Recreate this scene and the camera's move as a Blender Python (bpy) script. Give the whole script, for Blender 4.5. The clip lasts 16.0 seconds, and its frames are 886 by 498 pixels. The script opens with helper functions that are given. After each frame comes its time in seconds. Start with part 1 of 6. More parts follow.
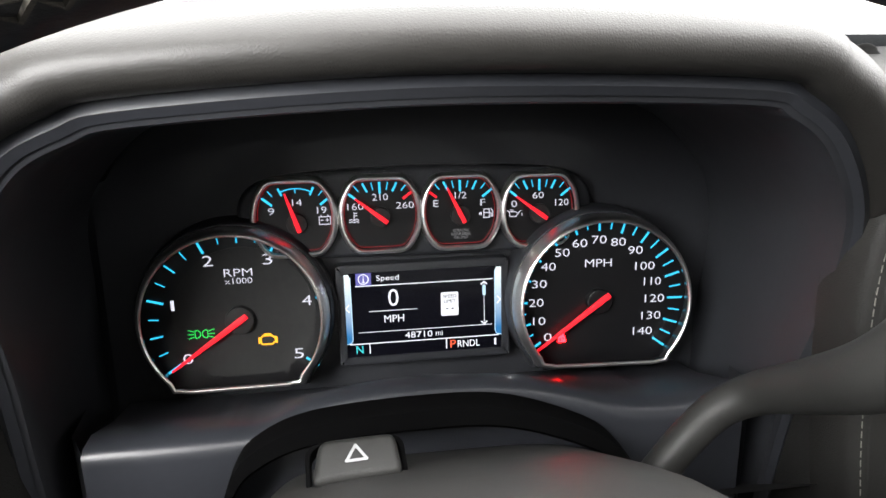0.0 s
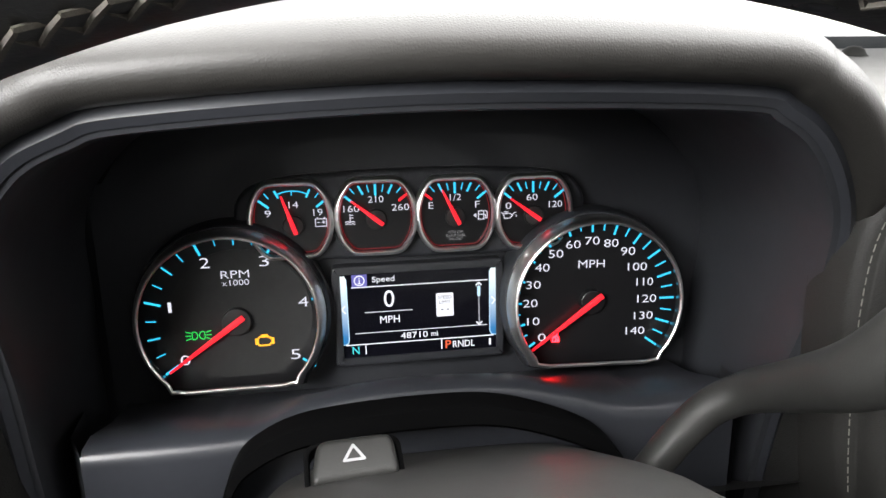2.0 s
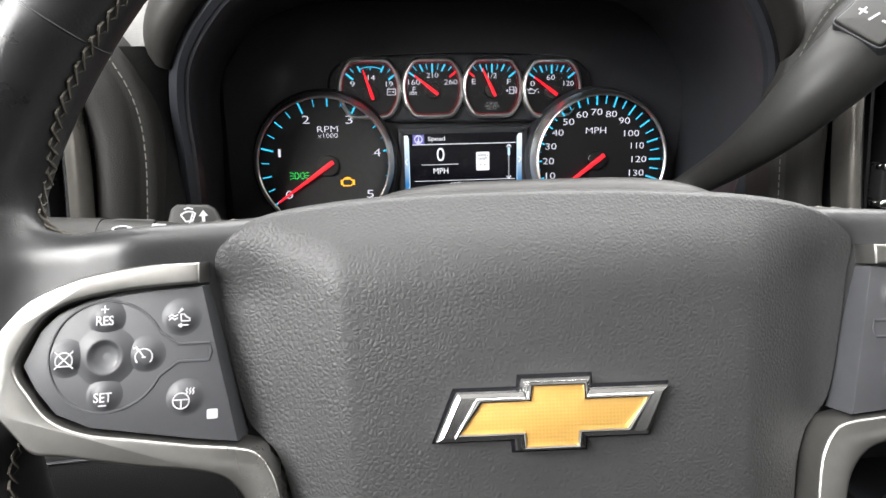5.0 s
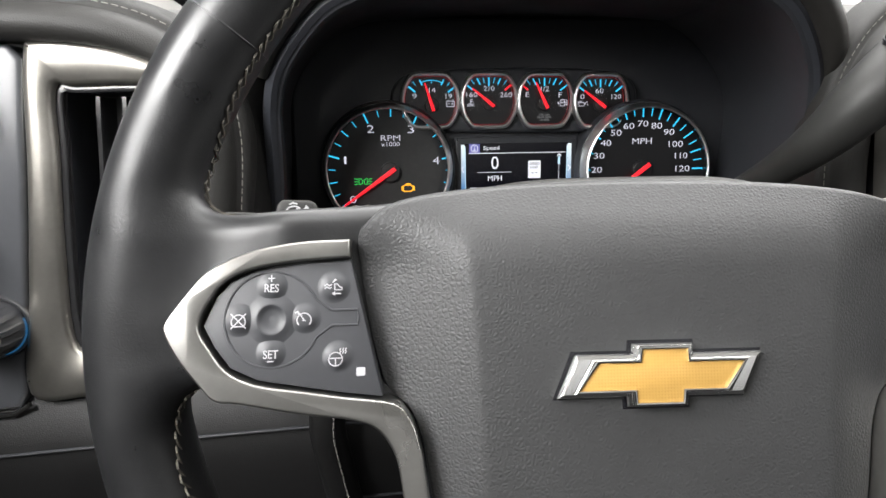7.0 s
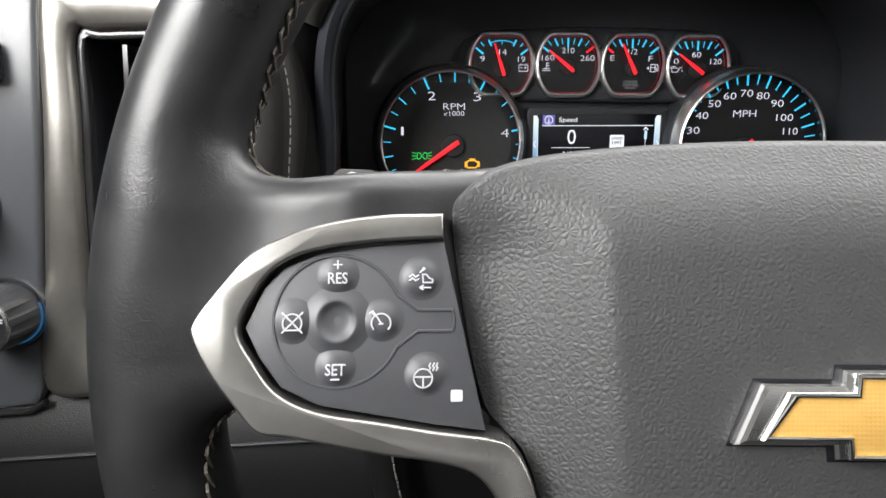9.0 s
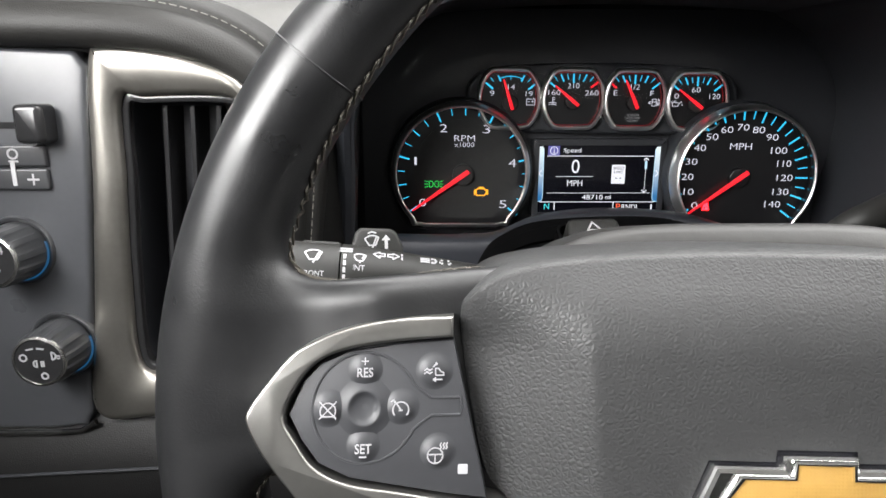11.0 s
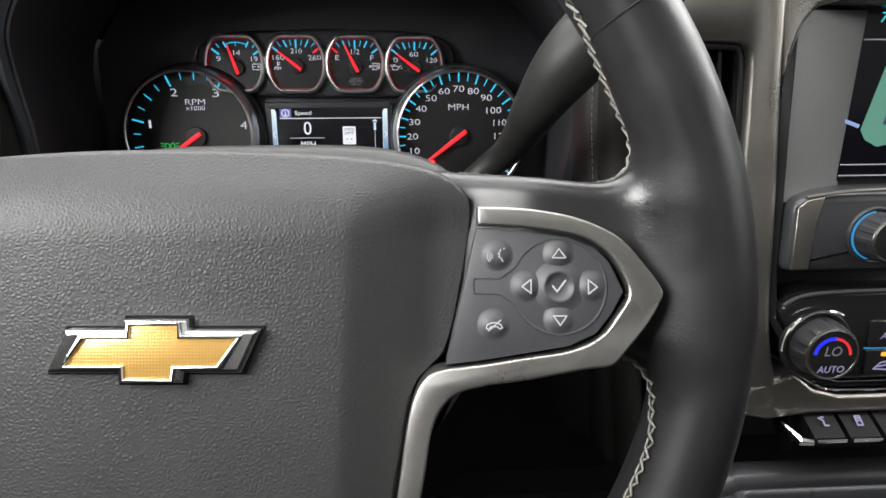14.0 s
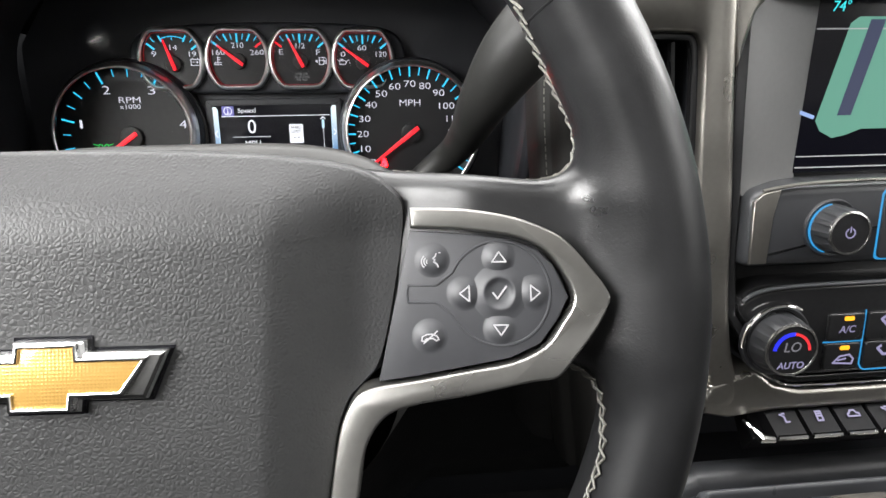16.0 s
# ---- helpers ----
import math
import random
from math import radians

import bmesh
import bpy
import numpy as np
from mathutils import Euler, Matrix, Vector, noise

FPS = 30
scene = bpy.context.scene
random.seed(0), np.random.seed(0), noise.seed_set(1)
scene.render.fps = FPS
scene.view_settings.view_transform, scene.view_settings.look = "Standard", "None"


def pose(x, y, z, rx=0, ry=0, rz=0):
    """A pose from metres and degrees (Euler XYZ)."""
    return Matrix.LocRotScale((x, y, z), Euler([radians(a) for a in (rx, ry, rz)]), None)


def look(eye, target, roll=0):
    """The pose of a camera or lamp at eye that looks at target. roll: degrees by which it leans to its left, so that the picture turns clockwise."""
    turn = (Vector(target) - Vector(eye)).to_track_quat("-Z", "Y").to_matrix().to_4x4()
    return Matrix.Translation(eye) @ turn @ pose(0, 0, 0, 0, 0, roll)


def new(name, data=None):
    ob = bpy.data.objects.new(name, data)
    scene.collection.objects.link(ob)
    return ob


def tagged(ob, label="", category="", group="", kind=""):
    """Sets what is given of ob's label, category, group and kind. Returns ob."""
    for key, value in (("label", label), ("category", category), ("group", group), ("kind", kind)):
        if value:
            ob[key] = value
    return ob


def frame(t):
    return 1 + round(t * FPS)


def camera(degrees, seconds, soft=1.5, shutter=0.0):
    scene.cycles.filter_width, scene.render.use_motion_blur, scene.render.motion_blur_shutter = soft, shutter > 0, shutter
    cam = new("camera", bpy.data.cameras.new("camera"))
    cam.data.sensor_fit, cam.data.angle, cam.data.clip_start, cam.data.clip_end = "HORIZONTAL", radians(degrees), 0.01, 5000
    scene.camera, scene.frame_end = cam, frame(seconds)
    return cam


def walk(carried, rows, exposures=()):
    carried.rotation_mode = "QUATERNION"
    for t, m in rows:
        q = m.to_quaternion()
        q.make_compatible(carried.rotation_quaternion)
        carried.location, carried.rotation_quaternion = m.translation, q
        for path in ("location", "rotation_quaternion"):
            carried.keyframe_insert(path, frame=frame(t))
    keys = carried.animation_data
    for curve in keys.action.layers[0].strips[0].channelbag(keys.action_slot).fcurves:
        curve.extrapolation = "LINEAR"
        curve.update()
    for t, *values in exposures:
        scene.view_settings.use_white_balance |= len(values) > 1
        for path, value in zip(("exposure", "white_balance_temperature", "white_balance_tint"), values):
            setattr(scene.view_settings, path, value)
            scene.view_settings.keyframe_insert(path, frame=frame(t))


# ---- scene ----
cam = camera(70.8, 16.0)
PATH = [
    (0, (-0.0138, -0.0225, 0.8559), (0.2443, 1.8568, 0.2222), -0.51),
    (0.5, (-0.0141, -0.0220, 0.8554), (0.2527, 1.8562, 0.2221), -0.48),
    (1, (-0.0124, -0.0219, 0.8569), (0.2594, 1.8552, 0.2225), -0.48),
    (1.5, (-0.0143, -0.0235, 0.8561), (0.2608, 1.8529, 0.2208), -0.43),
    (2, (-0.0149, -0.0254, 0.8583), (0.2625, 1.8502, 0.2217), -0.44),
    (2.5, (-0.0140, -0.0236, 0.8567), (0.2659, 1.8517, 0.2204), -0.45),
    (3, (-0.0160, -0.0242, 0.8557), (0.2663, 1.8513, 0.2208), -0.42),
    (3.5, (-0.0192, -0.0440, 0.8626), (0.2696, 1.8304, 0.2274), -0.35),
    (4, (-0.0355, -0.1296, 0.8364), (0.2467, 1.7445, 0.1974), -0.18),
    (4.2, (-0.0407, -0.1508, 0.8233), (0.2200, 1.7228, 0.1742), -0.20),
    (6.3, (-0.0643, -0.1618, 0.7959), (0.1373, 1.7345, 0.1931), -0.45),
    (6.5, (-0.0749, -0.1699, 0.7947), (0.1461, 1.7292, 0.2075), 0.17),
    (7, (-0.0876, -0.1800, 0.8003), (0.1077, 1.7215, 0.2117), -0.12),
    (7.5, (-0.1032, -0.1545, 0.7850), (0.0769, 1.7505, 0.2030), -0.19),
    (8, (-0.1013, -0.1327, 0.7826), (0.0407, 1.7717, 0.1884), 0.00),
    (8.2, (-0.1043, -0.1264, 0.7820), (0.0237, 1.7781, 0.1850), 0.04),
    (10.3, (-0.1044, -0.1258, 0.7839), (-0.0531, 1.7489, 0.0890), 0.04),
    (10.5, (-0.1057, -0.1283, 0.7897), (-0.0551, 1.7447, 0.0901), -0.03),
    (11, (-0.1055, -0.1411, 0.8234), (-0.0513, 1.7296, 0.1181), 0.45),
    (11.5, (-0.0895, -0.1580, 0.8705), (-0.0271, 1.7116, 0.1628), 0.69),
    (12, (-0.0353, -0.1861, 0.9105), (-0.0058, 1.6772, 0.1844), 0.38),
    (12.5, (0.0163, -0.2003, 0.9085), (0.0585, 1.6660, 0.1908), 0.40),
    (13, (0.0607, -0.2043, 0.8710), (0.1040, 1.6645, 0.1598), -0.10),
    (13.5, (0.0785, -0.1980, 0.8207), (0.1520, 1.6748, 0.1228), -0.06),
    (14, (0.0791, -0.1851, 0.8007), (0.1809, 1.6869, 0.1041), -0.01),
    (14.5, (0.0850, -0.1749, 0.7977), (0.2159, 1.6933, 0.0959), -0.02),
    (15, (0.0882, -0.1710, 0.7962), (0.2481, 1.6942, 0.0924), -0.01),
    (15.5, (0.0882, -0.1705, 0.7960), (0.2690, 1.6927, 0.0920), -0.13),
    (16, (0.0917, -0.1696, 0.7967), (0.2885, 1.6927, 0.0944), -0.21),
]
walk(cam, [(t, look(eye, target, roll)) for t, eye, target, roll in PATH], [(0.0, 0.35), (3.0, 0.42), (3.5, 0.57), (4.2, 0.52), (6.5, 0.12), (8.2, 0.13), (10.5, 0.0), (11.5, 0.15), (12.3, 0.36), (12.6, 0.33), (13.0, -0.2), (13.7, -0.15), (14.5, 0.06), (16.0, 0.27)])
import itertools

# ---- light ----
world = bpy.data.worlds.new("booth_light")
scene.world = world
world.use_nodes = True
bg = world.node_tree.nodes["Background"]
bg.inputs["Color"].default_value = (1.0, 0.99, 0.97, 1)
bg.inputs["Strength"].default_value = 0.21


def area(name, eye, target, sx, sy, watts, colour=(1, 0.99, 0.978)):
    """White light of the bright hall that falls in through one window opening."""
    data = bpy.data.lights.new(name, "AREA")
    data.shape, data.size, data.size_y, data.energy, data.color = "RECTANGLE", sx, sy, watts, colour
    ob = new(name, data)
    ob.matrix_world = look(eye, target)
    return ob


area("windscreen_light", (0.35, 0.115, 1.156), (0.35, -0.2115, 0.7775), 1.4, 0.54, 23.0)
area("driver_window_light", (-0.46, -0.27, 1.08), (0.2, -0.05, 0.85), 0.42, 0.38, 15.0)
area("passenger_window_light", (1.40, -0.42, 1.14), (0.25, 0.1, 0.90), 0.8, 0.36, 5.0)
area("rear_window_light", (0.35, -1.60, 1.13), (0.05, 0.2, 0.80), 1.3, 0.34, 0.9)


# ---- small tools ----
def mat(name, base=(0.5, 0.5, 0.5), rough=0.5, metal=0.0, grain=0.0, grain_size=0.0015, cell=False, vary=0.15,
        vary_size=0.03, rough_vary=0.03, coat=0.0, emit=None, power=0.0, spec=0.5, hatch=False):
    """A procedural surface: colour varied at a broad and a fine scale, with relief of the given grain."""
    m = bpy.data.materials.new(name)
    m.use_nodes = True
    nt = m.node_tree
    b = nt.nodes["Principled BSDF"]
    b.inputs["Roughness"].default_value, b.inputs["Metallic"].default_value = rough, metal
    b.inputs["Coat Weight"].default_value = coat
    b.inputs["Specular IOR Level"].default_value = spec
    b.inputs["Base Color"].default_value = (*base, 1)
    if emit:
        b.inputs["Emission Color"].default_value, b.inputs["Emission Strength"].default_value = (*emit, 1), power
        return m
    tc = nt.nodes.new("ShaderNodeTexCoord")
    wide = nt.nodes.new("ShaderNodeTexNoise")
    wide.inputs["Scale"].default_value, wide.inputs["Detail"].default_value = 1 / vary_size, 4
    nt.links.new(tc.outputs["Object"], wide.inputs["Vector"])
    fine = nt.nodes.new("ShaderNodeTexNoise")
    fine.inputs["Scale"].default_value, fine.inputs["Detail"].default_value = 9 / vary_size, 3
    nt.links.new(tc.outputs["Object"], fine.inputs["Vector"])
    add = nt.nodes.new("ShaderNodeMath")
    add.operation = "ADD"
    nt.links.new(wide.outputs["Fac"], add.inputs[0]), nt.links.new(fine.outputs["Fac"], add.inputs[1])
    ramp = nt.nodes.new("ShaderNodeMapRange")
    ramp.inputs["From Min"].default_value, ramp.inputs["From Max"].default_value = 0.7, 1.3
    ramp.inputs["To Min"].default_value, ramp.inputs["To Max"].default_value = 1 - vary, 1 + vary
    nt.links.new(add.outputs[0], ramp.inputs["Value"])
    mix = nt.nodes.new("ShaderNodeMix")
    mix.data_type, mix.blend_type = "RGBA", "MULTIPLY"
    mix.inputs["Factor"].default_value = 1
    mix.inputs["A"].default_value = (*base, 1)
    nt.links.new(ramp.outputs[0], mix.inputs["B"])
    nt.links.new(mix.outputs["Result"], b.inputs["Base Color"])
    rr = nt.nodes.new("ShaderNodeMapRange")
    rr.inputs["From Min"].default_value, rr.inputs["From Max"].default_value = 0.3, 0.7
    rr.inputs["To Min"].default_value, rr.inputs["To Max"].default_value = max(0.02, rough - rough_vary), min(1, rough + rough_vary)
    nt.links.new(wide.outputs["Fac"], rr.inputs["Value"])
    nt.links.new(rr.outputs[0], b.inputs["Roughness"])
    if grain:
        bump = nt.nodes.new("ShaderNodeBump")
        bump.inputs["Strength"].default_value, bump.inputs["Distance"].default_value = grain, grain_size * 0.35
        if cell:
            warp = nt.nodes.new("ShaderNodeTexNoise")
            warp.inputs["Scale"].default_value = 0.6 / grain_size
            nt.links.new(tc.outputs["Object"], warp.inputs["Vector"])
            sc = nt.nodes.new("ShaderNodeVectorMath")
            sc.operation = "SCALE"
            sc.inputs["Scale"].default_value = grain_size * 0.22
            nt.links.new(warp.outputs["Color"], sc.inputs[0])
            ad = nt.nodes.new("ShaderNodeVectorMath")
            ad.operation = "ADD"
            nt.links.new(tc.outputs["Object"], ad.inputs[0]), nt.links.new(sc.outputs[0], ad.inputs[1])
            tex = nt.nodes.new("ShaderNodeTexVoronoi")
            tex.feature = "F1" if hatch else "DISTANCE_TO_EDGE"
            tex.inputs["Scale"].default_value = 1 / grain_size
            nt.links.new(ad.outputs[0], tex.inputs["Vector"])
            if hatch:
                tex.inputs["Randomness"].default_value = 0
                nt.links.new(tc.outputs["Object"], tex.inputs["Vector"])
            clip = nt.nodes.new("ShaderNodeMapRange")
            clip.inputs["From Min"].default_value, clip.inputs["From Max"].default_value = (0.0, 0.7) if hatch else (0.0, 0.42)
            nt.links.new(tex.outputs["Distance"], clip.inputs["Value"])
            nt.links.new(clip.outputs[0], bump.inputs["Height"])
        else:
            tex = nt.nodes.new("ShaderNodeTexNoise")
            tex.inputs["Scale"].default_value, tex.inputs["Detail"].default_value = 1 / grain_size, 3
            nt.links.new(tc.outputs["Object"], tex.inputs["Vector"])
            nt.links.new(tex.outputs["Fac"], bump.inputs["Height"])
        nt.links.new(bump.outputs[0], b.inputs["Normal"])
    return m


def glow(name, colour, power):
    return mat(name, base=(0.02, 0.02, 0.02), rough=0.5, emit=colour, power=power)


HUB = mat("moulded_grained_plastic", (0.0325, 0.033, 0.0335), 0.50, grain=0.27, grain_size=0.0015, cell=True, vary=0.06, spec=0.4)


def leather(name, base):
    """Worn leather: fine pores, patches of drawn creases, and a sheen that varies with handling."""
    m = mat(name, base, 0.36, vary=0.12, vary_size=0.02, rough_vary=0.09, spec=0.5)
    nt = m.node_tree
    tc = nt.nodes.new("ShaderNodeTexCoord")

    def node(kind, **values):
        n = nt.nodes.new(kind)
        for key, value in values.items():
            n.inputs[key].default_value = value
        return n
    pores = node("ShaderNodeTexVoronoi", Scale=900.0)
    creases = node("ShaderNodeTexNoise", Scale=420.0, Detail=3.0, Distortion=0.7)
    patches = node("ShaderNodeTexNoise", Scale=22.0, Detail=2.0)
    for n in (pores, creases, patches):
        nt.links.new(tc.outputs["Object"], n.inputs["Vector"])
    ridge = nt.nodes.new("ShaderNodeMath")
    ridge.operation = "PINGPONG"
    ridge.inputs[1].default_value = 0.12
    nt.links.new(creases.outputs["Fac"], ridge.inputs[0])
    where = node("ShaderNodeMapRange")
    for key, value in (("From Min", 0.42), ("From Max", 0.62), ("To Min", 0.5), ("To Max", 3.0)):
        where.inputs[key].default_value = value
    nt.links.new(patches.outputs["Fac"], where.inputs["Value"])
    both = nt.nodes.new("ShaderNodeMath")
    both.operation = "MULTIPLY"
    nt.links.new(ridge.outputs[0], both.inputs[0]), nt.links.new(where.outputs[0], both.inputs[1])
    total = nt.nodes.new("ShaderNodeMath")
    total.operation = "MULTIPLY_ADD"
    total.inputs[1].default_value = -0.14
    nt.links.new(pores.outputs["Distance"], total.inputs[0]), nt.links.new(both.outputs[0], total.inputs[2])
    bump = node("ShaderNodeBump", Strength=0.22, Distance=0.0004)
    nt.links.new(total.outputs[0], bump.inputs["Height"])
    nt.links.new(bump.outputs[0], nt.nodes["Principled BSDF"].inputs["Normal"])
    return m


LEATHER = leather("worn_black_leather", (0.0145, 0.0147, 0.0155))
PAD = mat("grained_dash_vinyl", (0.092, 0.0905, 0.086), 0.50, spec=0.5, grain=0.25, grain_size=0.0012, cell=True, vary=0.1)
BROW = mat("dark_hood_vinyl", (0.024, 0.0228, 0.021), 0.47, grain=0.15, grain_size=0.0010, cell=True, vary=0.1)
POST = mat("dark_side_vinyl", (0.015, 0.0148, 0.0145), 0.6, grain=0.3, grain_size=0.0012, cell=True, vary=0.12, spec=0.15)
FACE = mat("satin_black_plastic", (0.034, 0.035, 0.038), 0.35, vary=0.08)
INNER = mat("matt_black_plastic", (0.028, 0.0295, 0.034), 0.46, vary=0.06, spec=0.4)
# near-black that paints shade into gaps and hollows
DARKGAP = mat("gap_shade_black", (0.0018, 0.0018, 0.002), 0.8, vary=0.1, spec=0.05)
TOGGLE = mat("dull_black_switch", (0.010, 0.010, 0.011), 0.5, vary=0.1, spec=0.12)
LEDGE = mat("satin_slate_plastic", (0.030, 0.032, 0.038), 0.32, vary=0.06)
ROLL = mat("dash_roll_vinyl", (0.016, 0.0155, 0.0145), 0.6, grain=0.2, grain_size=0.0012, cell=True, vary=0.1, spec=0.4)
PANEL = mat("satin_grey_panel", (0.058, 0.060, 0.066), 0.30, vary=0.05)
CHEEK = mat("satin_grey_paint", (0.135, 0.135, 0.134), 0.36, grain=0.06, grain_size=0.0005, vary=0.05)
SWITCH = mat("soft_touch_switch_plastic", (0.037, 0.038, 0.042), 0.48, grain=0.1, grain_size=0.0004, vary=0.08)
STALK = mat("stalk_plastic", (0.019, 0.019, 0.018), 0.50, grain=0.3, grain_size=0.0007, vary=0.1, spec=0.35)
COLUMN = mat("column_cover_plastic", (0.027, 0.0265, 0.0255), 0.47, grain=0.2, grain_size=0.0009, vary=0.1, spec=0.4)
GLOSS = mat("gloss_black_plastic", (0.020, 0.020, 0.021), 0.16, vary=0.1, rough_vary=0.04)
SATIN = mat("brushed_satin_metal", (0.36, 0.345, 0.315), 0.31, 0.90, grain=0.05, grain_size=0.0004, vary=0.05, rough_vary=0.05)
SPOKESATIN = mat("brushed_spoke_metal", (0.30, 0.294, 0.28), 0.30, 0.95, grain=0.06, grain_size=0.0004, vary=0.06, rough_vary=0.06)
SOFTCHROME = mat("satin_chrome", (0.85, 0.84, 0.82), 0.26, 1.0, vary=0.03, rough_vary=0.03)
RINGCHROME = mat("gauge_ring_chrome", (0.93, 0.92, 0.90), 0.33, 1.0, vary=0.03, rough_vary=0.05)
BADGE = mat("emblem_chrome", (0.82, 0.82, 0.81), 0.17, 1.0, vary=0.03, rough_vary=0.04)
CHROME = mat("bright_chrome", (0.8, 0.8, 0.79), 0.06, 1.0, vary=0.02, rough_vary=0.02)
GOLD = mat("gold_emblem_enamel", (0.53, 0.315, 0.085), 0.36, 0.3, grain=0.62, grain_size=0.0010, cell=True, vary=0.05, coat=0.4, hatch=True)
DIAL = mat("dial_charcoal", (0.026, 0.026, 0.026), 0.45, spec=0.3, vary=0.12, grain=0.05, grain_size=0.0004)
DIALRING = mat("dial_black", (0.006, 0.006, 0.007), 0.35, vary=0.1)
THREAD = mat("pale_thread", (0.19, 0.183, 0.165), 0.75, vary=0.25, vary_size=0.004)
# worn thread, its colour lowered further for the backlit inside of the rim
THREADDARK = mat("worn_shaded_thread", (0.085, 0.077, 0.064), 0.8, vary=0.35, vary_size=0.004)
PAINT = mat("white_legend_paint", (0.37, 0.37, 0.385), 0.5, vary=0.06)
TRIMLIGHT = mat("pale_grey_trim", (0.25, 0.242, 0.228), 0.62, grain=0.15, grain_size=0.0008, vary=0.04)
FRITGAP = mat("glass_border_and_gap_black", (0.006, 0.006, 0.008), 0.2)
DUST = mat("cabin_carpet", (0.03, 0.03, 0.031), 0.9, grain=0.6, grain_size=0.004, vary=0.3)
HEADLINER = mat("headliner_cloth", (0.45, 0.44, 0.42), 0.9, grain=0.3, grain_size=0.002, vary=0.06)
RUBBER = mat("wiper_grey_paint", (0.15, 0.157, 0.16), 0.6, vary=0.2)
COWL = mat("weathered_cowl_plastic", (0.022, 0.027, 0.031), 0.7, spec=0.2, vary=0.25, grain=0.3, grain_size=0.002)
HALL = mat("white_hall_wall", (0.88, 0.88, 0.87), 0.6, vary=0.03, vary_size=0.8)
POLE = mat("white_painted_pole", (0.86, 0.86, 0.85), 0.35, vary=0.08)
CYAN = glow("cyan_tick_light", (0.03, 0.52, 0.85), 1.15)
WHITE = glow("white_numeral_light", (0.80, 0.80, 0.92), 0.9)
RED = glow("red_needle_light", (1.0, 0.008, 0.022), 1.2)
REDDIM = glow("needle_reflection_red", (1.0, 0.02, 0.03), 0.22)
REDICON = glow("red_warning_light", (1.0, 0.0015, 0.0025), 95.0)
GREENICON = glow("green_lamp_light", (0.02, 0.75, 0.10), 1.0)
AMBER = glow("amber_lamp_light", (1.0, 0.42, 0.01), 1.5)
SCREENWHITE = glow("screen_white", (0.92, 0.93, 1.0), 1.0)
SCREENPALE = glow("screen_pale_blue", (0.55, 0.80, 1.0), 1.0)
SCREENVIOLET = glow("screen_violet", (0.13, 0.12, 0.5), 0.8)
SCREENRED = glow("screen_orange_red", (1.0, 0.12, 0.04), 1.0)
SCREENCYAN = glow("screen_cyan", (0.05, 0.75, 0.8), 1.0)
SCREENDARK = mat("screen_glass_black", (0.004, 0.004, 0.007), 0.12, vary=0.05, rough_vary=0.02)
SCREENGREY = glow("printed_note_light", (0.55, 0.55, 0.57), 0.35)
MAPGREEN = glow("map_green", (0.11, 0.34, 0.25), 0.85)
MAPNAVY = glow("map_navy", (0.02, 0.03, 0.09), 0.8)
RINGBLUE = glow("blue_ring_light", (0.03, 0.35, 0.75), 0.8)
RINGDIM = glow("dim_blue_ring_light", (0.03, 0.22, 0.5), 0.35)
SEATKEY = mat("worn_brown_switch", (0.075, 0.070, 0.062), 0.5, grain=0.1, grain_size=0.0006, vary=0.2)
KNEE = mat("dark_knee_vinyl", (0.011, 0.0108, 0.011), 0.5, spec=0.3, grain=0.18, grain_size=0.0012, cell=True, vary=0.12)
KNOBBLUE = glow("deep_blue_arc_light", (0.02, 0.03, 1.0), 1.1)
KNOBRED = glow("red_arc_light", (0.9, 0.03, 0.04), 0.9)
LILAC = glow("lilac_legend_light", (0.55, 0.5, 0.85), 0.55)


def fading(name, low, high, power):
    """A lit bar whose colour runs from its foot to its head."""
    m = mat(name, base=(0.02, 0.02, 0.02), rough=0.5, emit=high, power=power)
    nt = m.node_tree
    tc, sep, ramp = nt.nodes.new("ShaderNodeTexCoord"), nt.nodes.new("ShaderNodeSeparateXYZ"), nt.nodes.new("ShaderNodeValToRGB")
    ramp.color_ramp.elements[0].color, ramp.color_ramp.elements[1].color = (*low, 1), (*high, 1)
    ramp.color_ramp.elements[0].position, ramp.color_ramp.elements[1].position = 0.1, 0.95
    nt.links.new(tc.outputs["Generated"], sep.inputs[0]), nt.links.new(sep.outputs["Y"], ramp.inputs[0])
    nt.links.new(ramp.outputs[0], nt.nodes["Principled BSDF"].inputs["Emission Color"])
    return m


SIDEBAR = fading("screen_blue_fade", (0.004, 0.16, 0.42), (0.85, 0.97, 1.0), 1.0)


def clear_glass(name, gloss=0.025):
    m = bpy.data.materials.new(name)
    m.use_nodes = True
    nt = m.node_tree
    nt.nodes.remove(nt.nodes["Principled BSDF"])
    t, g, mx = nt.nodes.new("ShaderNodeBsdfTransparent"), nt.nodes.new("ShaderNodeBsdfGlossy"), nt.nodes.new("ShaderNodeMixShader")
    g.inputs["Roughness"].default_value = 0.02
    mx.inputs[0].default_value = gloss
    nt.links.new(t.outputs[0], mx.inputs[1]), nt.links.new(g.outputs[0], mx.inputs[2])
    nt.links.new(mx.outputs[0], nt.nodes["Material Output"].inputs["Surface"])
    return m


GLASS = clear_glass("clear_glass")
LENS = clear_glass("coated_lens", 0.007)


def local(origin, tilt, yaw=0.0):
    """A face's own axes: u to the right, v up along the face, w towards the driver."""
    r = (Matrix.Rotation(radians(yaw), 3, "Z") @ Matrix.Rotation(radians(-tilt), 3, "X"))
    u, v, w = r @ Vector((1, 0, 0)), r @ Vector((0, 0, 1)), r @ Vector((0, -1, 0))
    m = Matrix((u, v, w)).transposed().to_4x4()
    m.translation = origin
    return m


